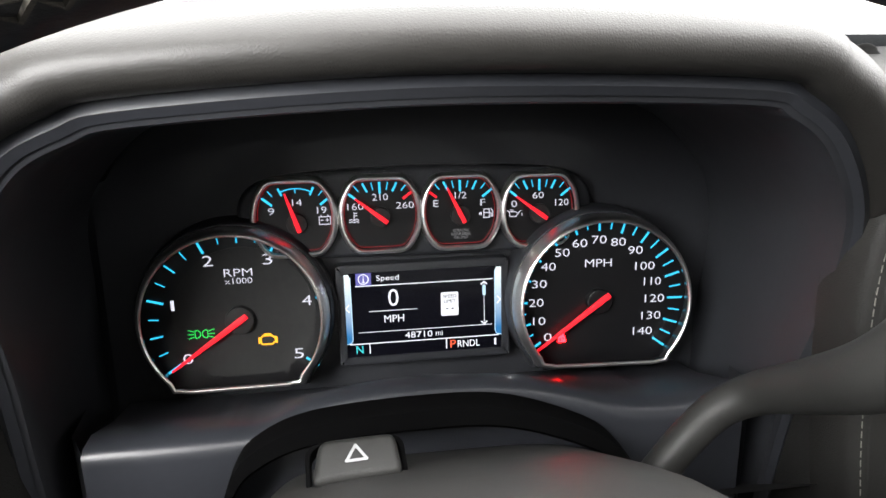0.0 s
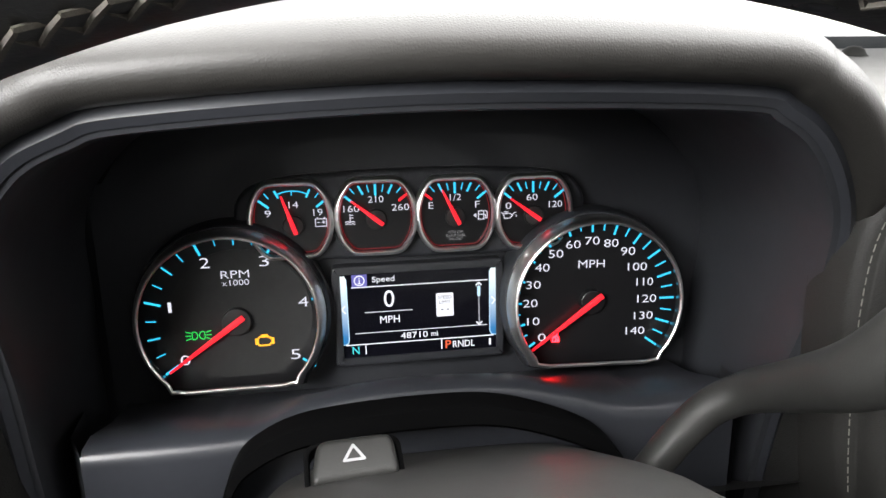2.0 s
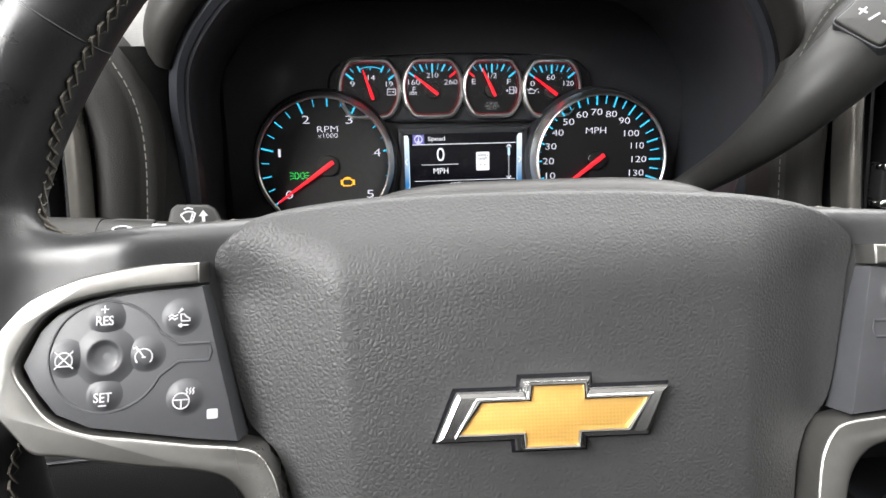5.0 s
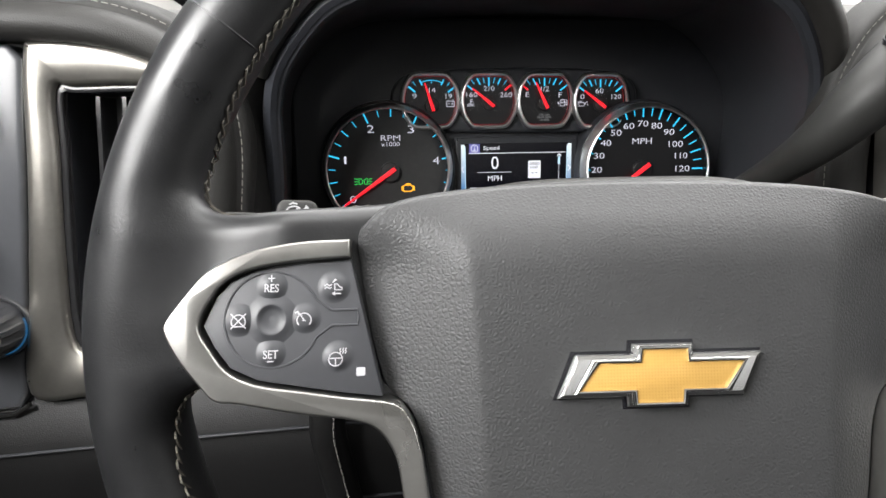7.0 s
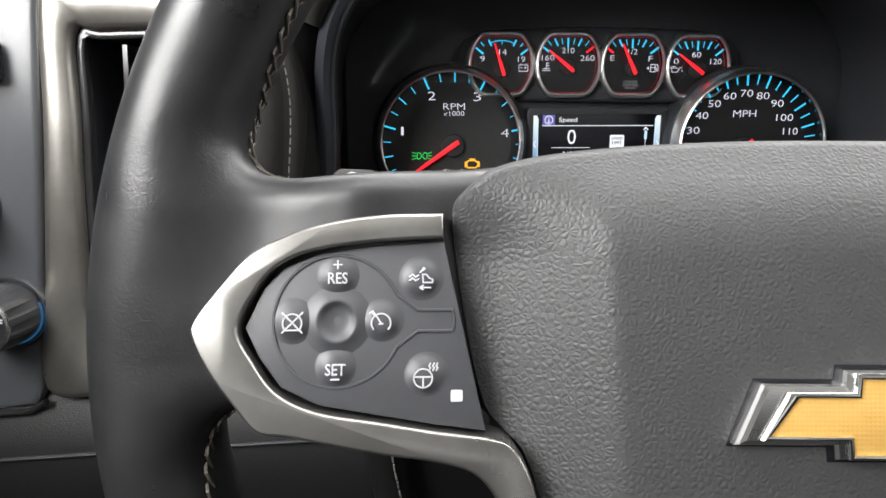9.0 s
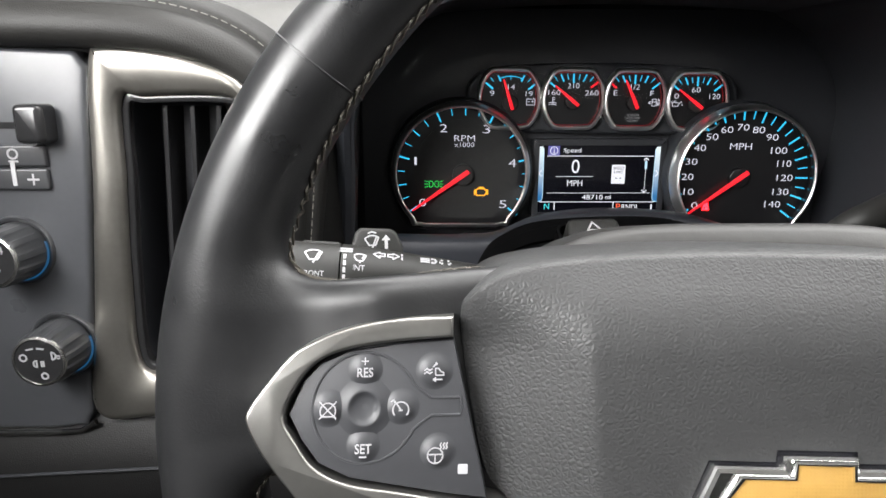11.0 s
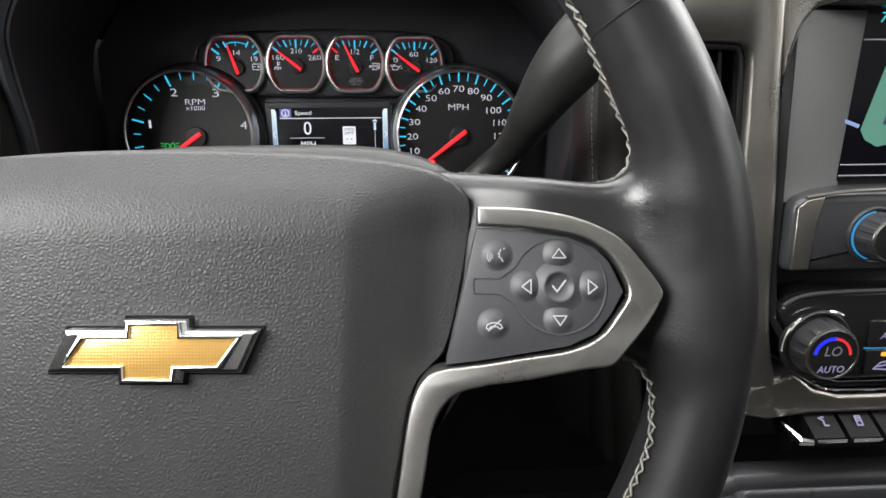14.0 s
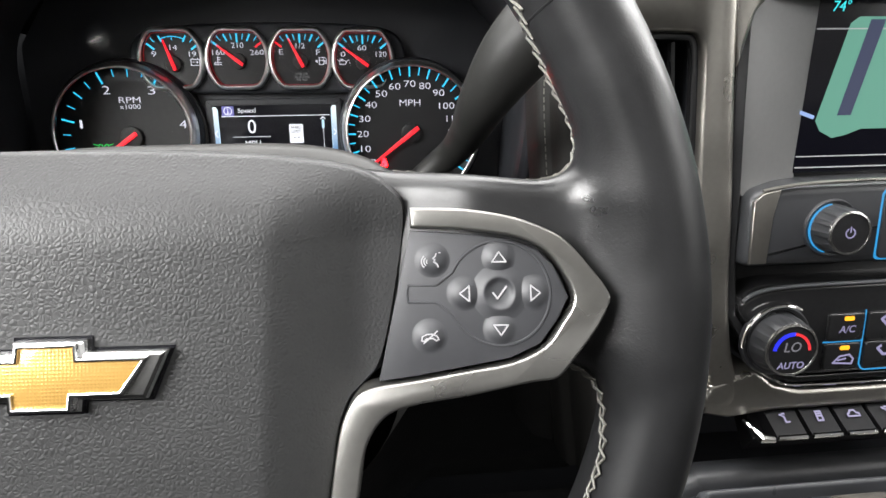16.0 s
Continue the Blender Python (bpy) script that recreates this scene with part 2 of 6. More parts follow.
def thing(name, m, label, category, group="", kind=""):
    ob = new(name)
    ob.empty_display_size = 0.02
    ob.matrix_world = m
    return tagged(ob, label, category, group, kind)


def part(name, geo, material, parent, label="", sharp=38, at=None):
    """Links vertices and faces (or a mesh) as one mesh object under a thing or a part."""
    if isinstance(geo, tuple):
        me = bpy.data.meshes.new(name)
        me.from_pydata([tuple(v) for v in geo[0]], [], geo[1])
    else:
        me = geo
    if at is not None:
        me.transform(at)
    bm = bmesh.new()
    bm.from_mesh(me)
    bmesh.ops.remove_doubles(bm, verts=bm.verts, dist=1e-6)
    bmesh.ops.recalc_face_normals(bm, faces=bm.faces)
    bm.to_mesh(me)
    bm.free()
    me.polygons.foreach_set("use_smooth", [True] * len(me.polygons))
    me.set_sharp_from_angle(angle=radians(sharp))
    me.materials.append(material)
    ob = new(name, me)
    if parent is not None:
        ob.parent = parent
    if label:
        ob["label"] = label
    if "stitching" in name:
        ob["kind"] = "stuff"
    return ob


def joined(*geos):
    vs, fs = [], []
    for v, f in geos:
        n = len(vs)
        vs += list(v)
        fs += [tuple(i + n for i in face) for face in f]
    return vs, fs


def mm(pts):
    return [tuple(c * 0.001 for c in p) for p in pts]


def spline(ctrl, n, closed=False):
    """n points along a smooth curve through the control points."""
    c = [Vector(p) for p in ctrl]
    k = len(c)
    segs = k if closed else k - 1
    out = []
    for i in range(n):
        s = i * segs / (n if closed else n - 1)
        j = min(int(s), segs - 1)
        t = s - j
        if closed:
            p0, p1, p2, p3 = c[(j - 1) % k], c[j % k], c[(j + 1) % k], c[(j + 2) % k]
        else:
            p0, p1, p2, p3 = c[max(j - 1, 0)], c[j], c[j + 1], c[min(j + 2, k - 1)]
        out.append(0.5 * ((2 * p1) + (p2 - p0) * t + (2 * p0 - 5 * p1 + 4 * p2 - p3) * t * t + (3 * p1 - p0 - 3 * p2 + p3) * t ** 3))
    return out


def loft(rings, closed=True, cap0=True, cap1=True, wrap=False):
    n = len(rings[0])
    vs = [tuple(p) for r in rings for p in r]
    fs = []
    rows = len(rings) if wrap else len(rings) - 1
    for i in range(rows):
        a, b = i * n, ((i + 1) % len(rings)) * n
        for j in range(n if closed else n - 1):
            k = (j + 1) % n
            fs.append((a + j, a + k, b + k, b + j))
    if closed and not wrap:
        if cap0:
            fs.append(tuple(range(n))[::-1])
        if cap1:
            fs.append(tuple((len(rings) - 1) * n + j for j in range(n)))
    return vs, fs


def area2(o):
    return 0.5 * sum(o[i][0] * o[(i + 1) % len(o)][1] - o[(i + 1) % len(o)][0] * o[i][1] for i in range(len(o)))


def inset(o, d):
    """The closed outline o (u, v), drawn in by d."""
    s = 1 if area2(o) > 0 else -1
    out = []
    for i in range(len(o)):
        p, a, b = Vector(o[i][:2]), Vector(o[i - 1][:2]), Vector(o[(i + 1) % len(o)][:2])
        d1, d2 = (p - a), (b - p)
        if d1.length < 1e-9 or d2.length < 1e-9:
            out.append(p)
            continue
        n1, n2 = Vector((-d1.y, d1.x)).normalized() * s, Vector((-d2.y, d2.x)).normalized() * s
        n = n1 + n2
        n = n.normalized() / max(0.5, math.sqrt(max(0.0, (1 + n1.dot(n2)) / 2))) if n.length > 1e-6 else n1
        out.append(p + n * d)
    return out


def slab(outline, w0, w1, r=0.0, seg=4, back=True):
    """A plate over a (u, v) outline from w0 to w1, with its front edge rounded by r."""
    rings = [[(p[0], p[1], w0) for p in outline]]
    if r > 0:
        for i in range(seg + 1):
            a = 0.5 * math.pi * i / seg
            rings.append([(p[0], p[1], w1 - r + r * math.sin(a)) for p in inset(outline, r * (1 - math.cos(a)))])
    else:
        rings.append([(p[0], p[1], w1) for p in outline])
    return loft(rings, cap0=back)


def hoop(outer, inner, w0, w1, r=0.0, seg=3):
    """A raised frame between two outlines of the same number of points."""
    rings = [[(p[0], p[1], w0) for p in outer]]
    for i in range(seg + 1):
        a = 0.5 * math.pi * i / seg
        rings.append([(p[0], p[1], w1 - r + r * math.sin(a)) for p in inset(outer, r * (1 - math.cos(a)))])
    for i in range(seg, -1, -1):
        a = 0.5 * math.pi * i / seg
        rings.append([(p[0], p[1], w1 - r + r * math.sin(a)) for p in inset(inner, -r * (1 - math.cos(a)))])
    rings.append([(p[0], p[1], w0) for p in inner])
    return loft(rings, cap0=False, cap1=False, wrap=True)


def rect(u0, v0, u1, v1, r=0.0, seg=4):
    if r <= 0:
        return [(u0, v0), (u1, v0), (u1, v1), (u0, v1)]
    out = []
    for cx, cy, a0 in ((u1 - r, v0 + r, -90), (u1 - r, v1 - r, 0), (u0 + r, v1 - r, 90), (u0 + r, v0 + r, 180)):
        for i in range(seg + 1):
            a = radians(a0 + 90 * i / seg)
            out.append((cx + r * math.cos(a), cy + r * math.sin(a)))
    return out


def disc(cu, cv, r, n=40):
    return [(cu + r * math.cos(2 * math.pi * i / n), cv + r * math.sin(2 * math.pi * i / n)) for i in range(n)]


def tube(path, radii, n=14, flat=1.0, caps=True, up=(0, 0, 1)):
    """A round or flattened bar along a path of points; radii: one for all, or one each."""
    pts = [Vector(p) for p in path]
    if not isinstance(radii, (list, tuple)):
        radii = [radii] * len(pts)
    rings = []
    side = None
    for i, p in enumerate(pts):
        d = (pts[min(i + 1, len(pts) - 1)] - pts[max(i - 1, 0)]).normalized()
        if side is None:
            side = d.cross(Vector(up))
            if side.length < 1e-3:
                side = d.cross(Vector((1, 0, 0)))
        side = (side - d * side.dot(d)).normalized()
        top = side.cross(d)
        rings.append([p + side * radii[i] * math.cos(2 * math.pi * j / n) + top * radii[i] * flat * math.sin(2 * math.pi * j / n) for j in range(n)])
    return loft(rings, cap0=caps, cap1=caps)


def ribbon(lines, width, w=0.0, thick=0.00012):
    """Drawn lines of a legend: flat raised strokes along (u, v) polylines."""
    geos = []
    h = width / 2
    for line in lines:
        for a, b in zip(line, line[1:]):
            a, b = Vector(a[:2]), Vector(b[:2])
            d = b - a
            if d.length < 1e-9:
                continue
            d.normalize()
            n = Vector((-d.y, d.x)) * h
            a2, b2 = a - d * h * 0.6, b + d * h * 0.6
            geos.append(slab([a2 - n, b2 - n, b2 + n, a2 + n], w, w + thick, back=False))
    return joined(*geos)


def arc(cu, cv, r, a0, a1, n=16):
    return [(cu + r * math.cos(radians(a0 + (a1 - a0) * i / n)), cv + r * math.sin(radians(a0 + (a1 - a0) * i / n))) for i in range(n + 1)]


def letters(body, size, u, v, w, shear=0.0, align="CENTER", stretch=1.0, thick=0.0001, turn=0.0, bold=0.0):
    """Lettering as a mesh on a face, its capitals about 0.7 of size high."""
    cu = bpy.data.curves.new("lettering", "FONT")
    cu.body, cu.size, cu.align_x, cu.align_y, cu.shear, cu.extrude = body, size, align, "CENTER", shear, thick
    cu.resolution_u = 3
    cu.offset = bold
    ob = bpy.data.objects.new("lettering", cu)
    me = bpy.data.meshes.new_from_object(ob)
    bpy.data.objects.remove(ob)
    me.transform(Matrix.Translation((u, v, w)) @ Matrix.Rotation(radians(turn), 4, "Z") @ Matrix.Diagonal((stretch, 1, 1, 1)))
    vs = [tuple(p.co) for p in me.vertices]
    fs = [tuple(p.vertices) for p in me.polygons]
    bpy.data.meshes.remove(me)
    return vs, fs


def stitches(path, pitch, length, r, cross=False, spread=0.0, sides=None):
    """Thread along a path; cross: a lacing of crossed threads over it."""
    pts = [Vector(p) for p in path]
    geos = []
    run, nxt = 0.0, 0.0
    k = 0
    for i, (a, b) in enumerate(zip(pts, pts[1:])):
        d = b - a
        ln = d.length
        if ln < 1e-9:
            continue
        d.normalize()
        s = sides[i].normalized() if sides else Vector((0, 0, 1))
        up_ = d.cross(s)
        while nxt <= run + ln:
            c = a + d * (nxt - run)
            if cross:
                for q in (-1, 1):
                    geos.append(tube([c - d * length * 0.5 - s * spread * q * 0.62, c + up_ * r * (1.2 + 0.8 * q), c + d * length * 0.5 + s * spread * q * 0.62], [r * 0.8, r, r * 0.8], 5, caps=True))
            else:
                geos.append(tube([c - d * length * 0.5, c + d * length * 0.5], r, 5))
            nxt += pitch
            k += 1
        run += ln
    return joined(*geos)


# ---- steering wheel ----
WHEEL = local((0, 0, 0.72), 20, -3)
RIM = WHEEL.inverted() @ local((0, 0, 0.72), 13.6, -5.0) @ Matrix.Translation((0.0005, -0.0110, -0.0118))
RIM_R = 0.1762


def rim_section(across):
    """Radius, half width and half depth of the rim where its direction from the middle has that share across: thumb grips swell it at the sides."""
    f = np.clip((np.abs(across) - 0.55) / 0.35, 0, 1)
    f = f * f * (3 - 2 * f)
    return RIM_R - 0.0018 * f, 0.0129 + 0.0019 * f, 0.0141 + 0.0045 * f


def rim_point(deg, pol, extra=0.0):
    """A point on the rim: deg round the wheel from its right, pol round the tube from its outside towards the driver."""
    a, p = radians(deg), radians(pol)
    mid, wide, deep = (float(x) for x in rim_section(math.cos(a)))
    r = mid + (wide + extra) * math.cos(p)
    return RIM @ Vector((r * math.cos(a), r * math.sin(a), (deep + extra) * math.sin(p)))


def flip(pts, shift=1.5):
    return [(shift - p[0], *p[1:]) for p in pts][::-1]


def leather_field(p):
    """How far points (n, 3) of the wheel's axes lie outside the leather: a ring and two rounded spokes, softly joined."""
    m = np.array(RIM.inverted())
    q = p @ m[:3, :3].T + m[:3, 3]
    away = np.hypot(q[:, 0], q[:, 1])
    mid, wide, deep = rim_section(q[:, 0] / np.maximum(away, 1e-6))
    ring = np.hypot(away - mid, q[:, 2] * wide / deep) - wide
    out = ring
    for s in (-1, 1):
        core = RIM @ Vector((s * RIM_R, 0, 0))
        # spoke axes: along from the hub to the rim, across, and through
        u0 = 0.00075 + s * 0.078
        f = (p[:, 0] - u0) / (core.x - u0)
        f = np.maximum(f, 0)
        g = np.clip((f - 0.12) / 0.33, 0, 1)
        mid_w = -0.0200 + 0.0112 * g * g * (3 - 2 * g) + f ** 5 * (core.z + 0.0088)
        mid_v = 0.0092 + 0.003 * (1 - f) + f * (core.y * 0.3 - 0.0020)
        half_v, half_w, r = 0.0285 - 0.002 * f, 0.0078, 0.0075
        end = core.x - s * 0.009
        du = np.abs(p[:, 0] - (u0 + end) / 2) - abs(end - u0) / 2
        d = np.stack([du + r, np.abs(p[:, 1] - mid_v) - half_v + r, np.abs(p[:, 2] - mid_w) - half_w + r])
        spoke = np.linalg.norm(np.maximum(d, 0), axis=0) + np.minimum(d.max(axis=0), 0) - r
        k = 0.019
        h = np.maximum(k - np.abs(out - spoke), 0) / k
        out = np.minimum(out, spoke) - h * h * k * 0.25
    return out


def settle(pts, field, level=0.0, rounds=7):
    """Draws points (n, 3) onto the surface where the field has the given level."""
    p = np.array(pts, float)
    e = 2e-4
    for _ in range(rounds):
        d = field(p) - level
        g = np.stack([(field(p + e * np.eye(3)[i]) - field(p - e * np.eye(3)[i])) / (2 * e) for i in range(3)], 1)
        p = p - g * (d / np.maximum((g * g).sum(1), 0.2))[:, None]
    return p


def skin(field, low, high, step):
    """The closed surface of a field as an even net of four-sided faces."""
    ax = [np.arange(low[i], high[i] + step, step) for i in range(3)]
    shape = tuple(len(a) for a in ax)
    grid = np.stack(np.meshgrid(*ax, indexing="ij"), -1).reshape(-1, 3)
    val = field(grid).reshape(shape)
    inside = val < 0
    cell = np.zeros(tuple(n - 1 for n in shape), int)
    for i, j, k in itertools.product((0, 1), repeat=3):
        cell += inside[i:shape[0] - 1 + i, j:shape[1] - 1 + j, k:shape[2] - 1 + k]
    mixed = (cell > 0) & (cell < 8)
    index = -np.ones(cell.shape, int)
    index[mixed] = np.arange(mixed.sum())
    where = np.argwhere(mixed)
    vs = settle(np.array(low) + (where + 0.5) * step, field)
    faces = []
    for axis in range(3):
        b, c = (axis + 1) % 3, (axis + 2) % 3
        lo = [slice(1, -1)] * 3
        hi = [slice(1, -1)] * 3
        lo[axis], hi[axis] = slice(0, -1), slice(1, None)
        cross = np.argwhere(inside[tuple(lo)] != inside[tuple(hi)])
        off = np.ones(3, int)
        off[axis] = 0
        cross = cross + off
        quad = []
        for db, dc in ((0, 0), (-1, 0), (-1, -1), (0, -1)):
            n = cross.copy()
            n[:, b] += db
            n[:, c] += dc
            quad.append(index[n[:, 0], n[:, 1], n[:, 2]])
        faces += [tuple(int(x) for x in f) for f in np.stack(quad, 1) if f.min() >= 0]
    # even the net out along the surface
    ring = np.array(faces)
    for _ in range(5):
        total, count = np.zeros_like(vs), np.zeros(len(vs))
        for i, j in ((0, 1), (1, 2), (2, 3), (3, 0)):
            for p, q in ((i, j), (j, i)):
                np.add.at(total, ring[:, p], vs[ring[:, q]])
                np.add.at(count, ring[:, p], 1)
        vs = settle(0.4 * vs + 0.6 * total / np.maximum(count, 1)[:, None], field, rounds=3)
    return [tuple(float(x) for x in v) for v in vs], faces


def build_wheel():
    wheel = thing("steering_wheel", WHEEL, "black leather steering wheel with grey airbag cover and satin trim", "steering wheel")
    # leather: rim and spokes run into one another, cut into pieces at the seams
    vs, fs = skin(leather_field, (-0.206, -0.214, -0.066), (0.204, 0.192, 0.052), 0.0019)
    inv = RIM.inverted()
    pieces = {"rim": [], "lower": [], "west": [], "east": []}
    for f in fs:
        c = inv @ (sum((Vector(vs[i]) for i in f), Vector()) / len(f))
        d = math.degrees(math.atan2(c.y, c.x))
        pieces["rim" if 34 < d < 143 else "lower" if -143 < d < -37 else "east" if abs(d) < 90 else "west"].append(f)
    for key, label in (("rim", "worn smooth black leather rim"), ("lower", "black leather lower rim"), ("west", "creased black leather spoke cover"), ("east", "creased black leather spoke cover")):
        used = sorted({i for f in pieces[key] for i in f})
        at_ = {j: i for i, j in enumerate(used)}
        part({"rim": "rim", "lower": "lower_rim"}.get(key, "spoke"), ([vs[i] for i in used], [tuple(at_[i] for i in f) for f in pieces[key]]), LEATHER, wheel, label, sharp=180)
    # seams where the leather pieces of the rim meet
    for d in (34, 143, 217, 323):
        line = [rim_point(d, p, -0.0001) for p in range(-70, 250, 11)]
        part("seam", tube(line, 0.00045, 6), LEATHER, wheel)

    # airbag cover
    half = [(0, 44.5), (30, 44), (60, 42), (82, 38.2), (92.5, 32), (96.3, 24), (92.2, -4), (88.2, -20), (83.5, -26), (79, -31), (75.5, -41), (73, -58), (67, -84), (54, -101), (28, -108), (0, -109)]
    ring = spline([(p[0] * 1.0155, p[1], 0) for p in half] + [(-p[0], p[1], 0) for p in half[-2:0:-1]], 240, True)

    def face(u, v):
        def soft(a, b, s):
            return a if b - a > s else b if a - b > s else min(a, b) - (s - abs(a - b)) ** 2 / (4 * s)
        w = soft(2.6, 2.6 - 0.62 * (v - 25), 6)
        q = abs(u) - 59 - 0.05 * v
        q = 0.5 * (q + math.sqrt(q * q + 0.9))
        q = soft(q, 26.0, 4)
        g = min(1.0, max(0.0, (41 - v) / 26))
        w -= 0.40 * q * g * g * (3 - 2 * g)
        w = soft(w, 0.6 - 0.9 * (abs(u - 0.7) - 93.5 + 0.1 * max(0, 24 - v)), 2.2)
        return w - 0.0003 * u * u
    centre = Vector((-1, -25, 0))
    rings = []
    steps = [0.0, 0.08, 0.16, 0.24, 0.32, 0.4] + [0.44 + 0.0175 * i for i in range(30)] + [0.965, 0.98, 0.99, 1.0]
    for s in steps[1:]:
        rings.append([centre.lerp(p, s) for p in ring])
    rings = [[(p.x, p.y, face(p.x, p.y)) for p in r] for r in rings]
    last = rings[-1]
    for d, o, rise in ((1.6, 0.6, 0.7), (4.5, 1.0, 1.5), (14, 1.0, 2.6), (34, 1.0, 3.8), (58, 0.6, 4.2), (66, -3.0, 2.0)):
        rings.append([(p[0] + (p[0] - centre.x) * 0.004 * o, p[1] + (p[1] - centre.y) * 0.004 * o + (rise * max(0, min(1, (p[1] - 20) / 15))), p[2] - d) for p in last])
    vs, fs = loft([mm(r) for r in rings], cap0=False, cap1=False)
    vs.append(tuple(c * 0.001 for c in (centre.x, centre.y, face(centre.x, centre.y))))
    fs += [(len(vs) - 1, (j + 1) % 240, j) for j in range(240)]
    part("airbag_cover", (vs, fs), HUB, wheel, "grey grained plastic airbag cover", sharp=60)
    back = [(p.x * 1.05, p.y * 1.03, 0) for p in ring]
    part("hub_backing", slab([(p[0] * 0.001, p[1] * 0.001) for p in inset(back, 2)], -0.045, -0.016, 0.003), INNER, wheel)

    # emblem: a plain bow-shaped badge
    emblem = part("emblem", slab(mm(bow(33.0, 9.9, 6.8, 10.4)), -0.001, 0.0082, 0.0014, 2), BADGE, wheel, "chrome bow-shaped emblem frame", sharp=12,
                               at=Matrix.Translation((-0.0005, -0.0188, -0.0024)))
    # black ring laid on the cover paints the shade of the emblem's recess
    o = bow(34.0, 10.9, 7.6, 11.3)
    o = [(a[0] + (b[0] - a[0]) * i / 8, a[1] + (b[1] - a[1]) * i / 8) for a, b in zip(o, o[1:] + o[:1]) for i in range(8)]
    part("emblem_gap", loft([[((x * f - 0.5) * 0.001, (y * f - 18.8) * 0.001, (face(x * f - 0.5, y * f - 18.8) + h) * 0.001) for x, y in o] for f, h in ((1.0, -0.4), (0.998, 0.25), (0.9, 0.25), (0.7, 0.3))], cap0=False, cap1=False), FRITGAP, wheel, "black ring painted as the shaded gap round the emblem")
    part("emblem_rim", hoop(mm(bow(27.8, 9.3, 5.2, 8.8)), mm(bow(26.1, 8.2, 4.15, 7.7)), 0.0080, 0.0097, 0.0005, 2), BADGE, emblem, sharp=30, at=Matrix.Translation((-0.0005, -0.0188, -0.0024)))
    part("gold_insert", slab(mm(bow(26.5, 8.5, 4.4, 8.0)), 0.002, 0.0089, 0.0004, 2), GOLD, emblem, "gold textured insert", at=Matrix.Translation((-0.0005, -0.0188, -0.0024)))

    # satin trims and switch panels
    outer = [(-98.5, 26.2), (-114, 25.5), (-128, 23), (-138, 19.3), (-144, 15.5), (-150, 8.5), (-155, 1.5), (-155.2, -2.5), (-151, -10), (-144, -18.5), (-139.5, -22.8),
             (-132, -24), (-113, -28), (-100, -30.2), (-91.5, -33), (-86.5, -38.5), (-83.7, -46), (-81.5, -60), (-76, -88), (-70, -88),
             (-73.8, -60), (-76.3, -42), (-78.8, -33), (-83, -27), (-88.8, -25)]
    inner = [(-100, -23.4), (-114, -20.8), (-127, -18.4), (-136, -14.2), (-141.5, -7.5), (-145.2, -0.3), (-141, 9), (-136, 14), (-128, 17.2), (-114, 19.3), (-98.5, 20.4)]
    pane = [(-97.8, 20.3), (-114, 19.1), (-128, 17.0), (-136, 13.8), (-140.8, 9), (-145, -0.3), (-141.3, -7.3), (-136, -14), (-127, -18.2), (-114, -20.6), (-100, -23.2), (-87.6, -25)]
    curve = [(p.x, p.y) for run, n_ in ((outer[:19], 90), (outer[19:], 30), (inner, 56)) for p in spline([(*q, 0) for q in run], n_)]
    for left in (True, False):
        o = mm(curve) if left else mm(flip(curve))
        trim_ = part("satin_trim", slab(o, -0.010, 0.0030, 0.0009, 3), SPOKESATIN, wheel, "brushed satin metal spoke trim", sharp=40)
        p = pane if left else flip(pane)
        panel = part("switch_panel", slab(mm(inset(p, 0.7)), -0.012, 0.0008, 0.0006, 2), SWITCH, wheel, "dark grey switch panel with white symbols")
        sg = 1 if left else -1
        c = 0 if left else 1.5
        top = 0.0008

        def at(u, v):
            return (sg * u + c) * 0.001, v * 0.001
        cx, cy = (-122.8, 1.2) if left else (-124.0, 1.0)
        # the outlined round pad and its tail
        gap = 24
        pts = arc(cx, cy, 14.9, gap, 360 - gap, 48)
        tail = [(cx + 18.5, cy - 2.4), (cx + 26.5, cy - 2.4), (cx + 27, cy), (cx + 26.5, cy + 2.4), (cx + 18.5, cy + 2.4)]
        loop = pts + tail
        loop = [at(*q) for q in loop] + [at(*loop[0])]
        part("pad_outline", tube([(a, b, top) for a, b in loop], 0.00042, 6), SWITCH, panel)
        pad = [at(cx + 5.1 * math.cos(t), cy + 5.1 * math.sin(t)) for t in [2 * math.pi * i / 40 for i in range(40)]]
        dish = []
        for ins, w in ((-0.0034, 0), (-0.0022, 0.00025), (-0.0010, 0.0007), (-0.0001, 0.0011), (0.0003, 0.0013), (0.0008, 0.0012), (0.0013, 0.0006), (0.0026, 0.0002), (0.0044, 0.00005)):
            dish.append([(q[0], q[1], top + w) for q in inset(pad, ins)])
        part("centre_button", loft(dish, cap0=False), SWITCH, panel, sharp=70)
        spots = {"up": (cx, cy + 10.2), "outer": (cx - 10.2, cy), "inner": (cx + 10.2, cy), "down": (cx, cy - 10.2),
                 "high": (cx + 19.2, cy + 9.8), "low": (cx + 20.4, cy - 12.3)}
        for key, (bu, bv) in spots.items():
            b = [at(bu + 5.3 * math.cos(t), bv + 5.3 * math.sin(t)) for t in [2 * math.pi * i / 28 for i in range(28)]]
            dome = [[(q[0], q[1], top + w) for q in inset(b, i)] for i, w in ((0, 0), (0.0007, 0.00012), (0.0014, 0.00045), (0.0022, 0.00095), (0.0030, 0.0013), (0.0040, 0.00148), (0.0049, 0.0015))]
            button = part("button", loft(dome, cap0=False), SWITCH, panel, sharp=80)
            bu, bv = at(bu, bv)
            w = top + 0.00158
            q = 0.00072
            def L(*lines):
                return [[(bu + x * q, bv + y * q) for x, y in l] for l in lines]
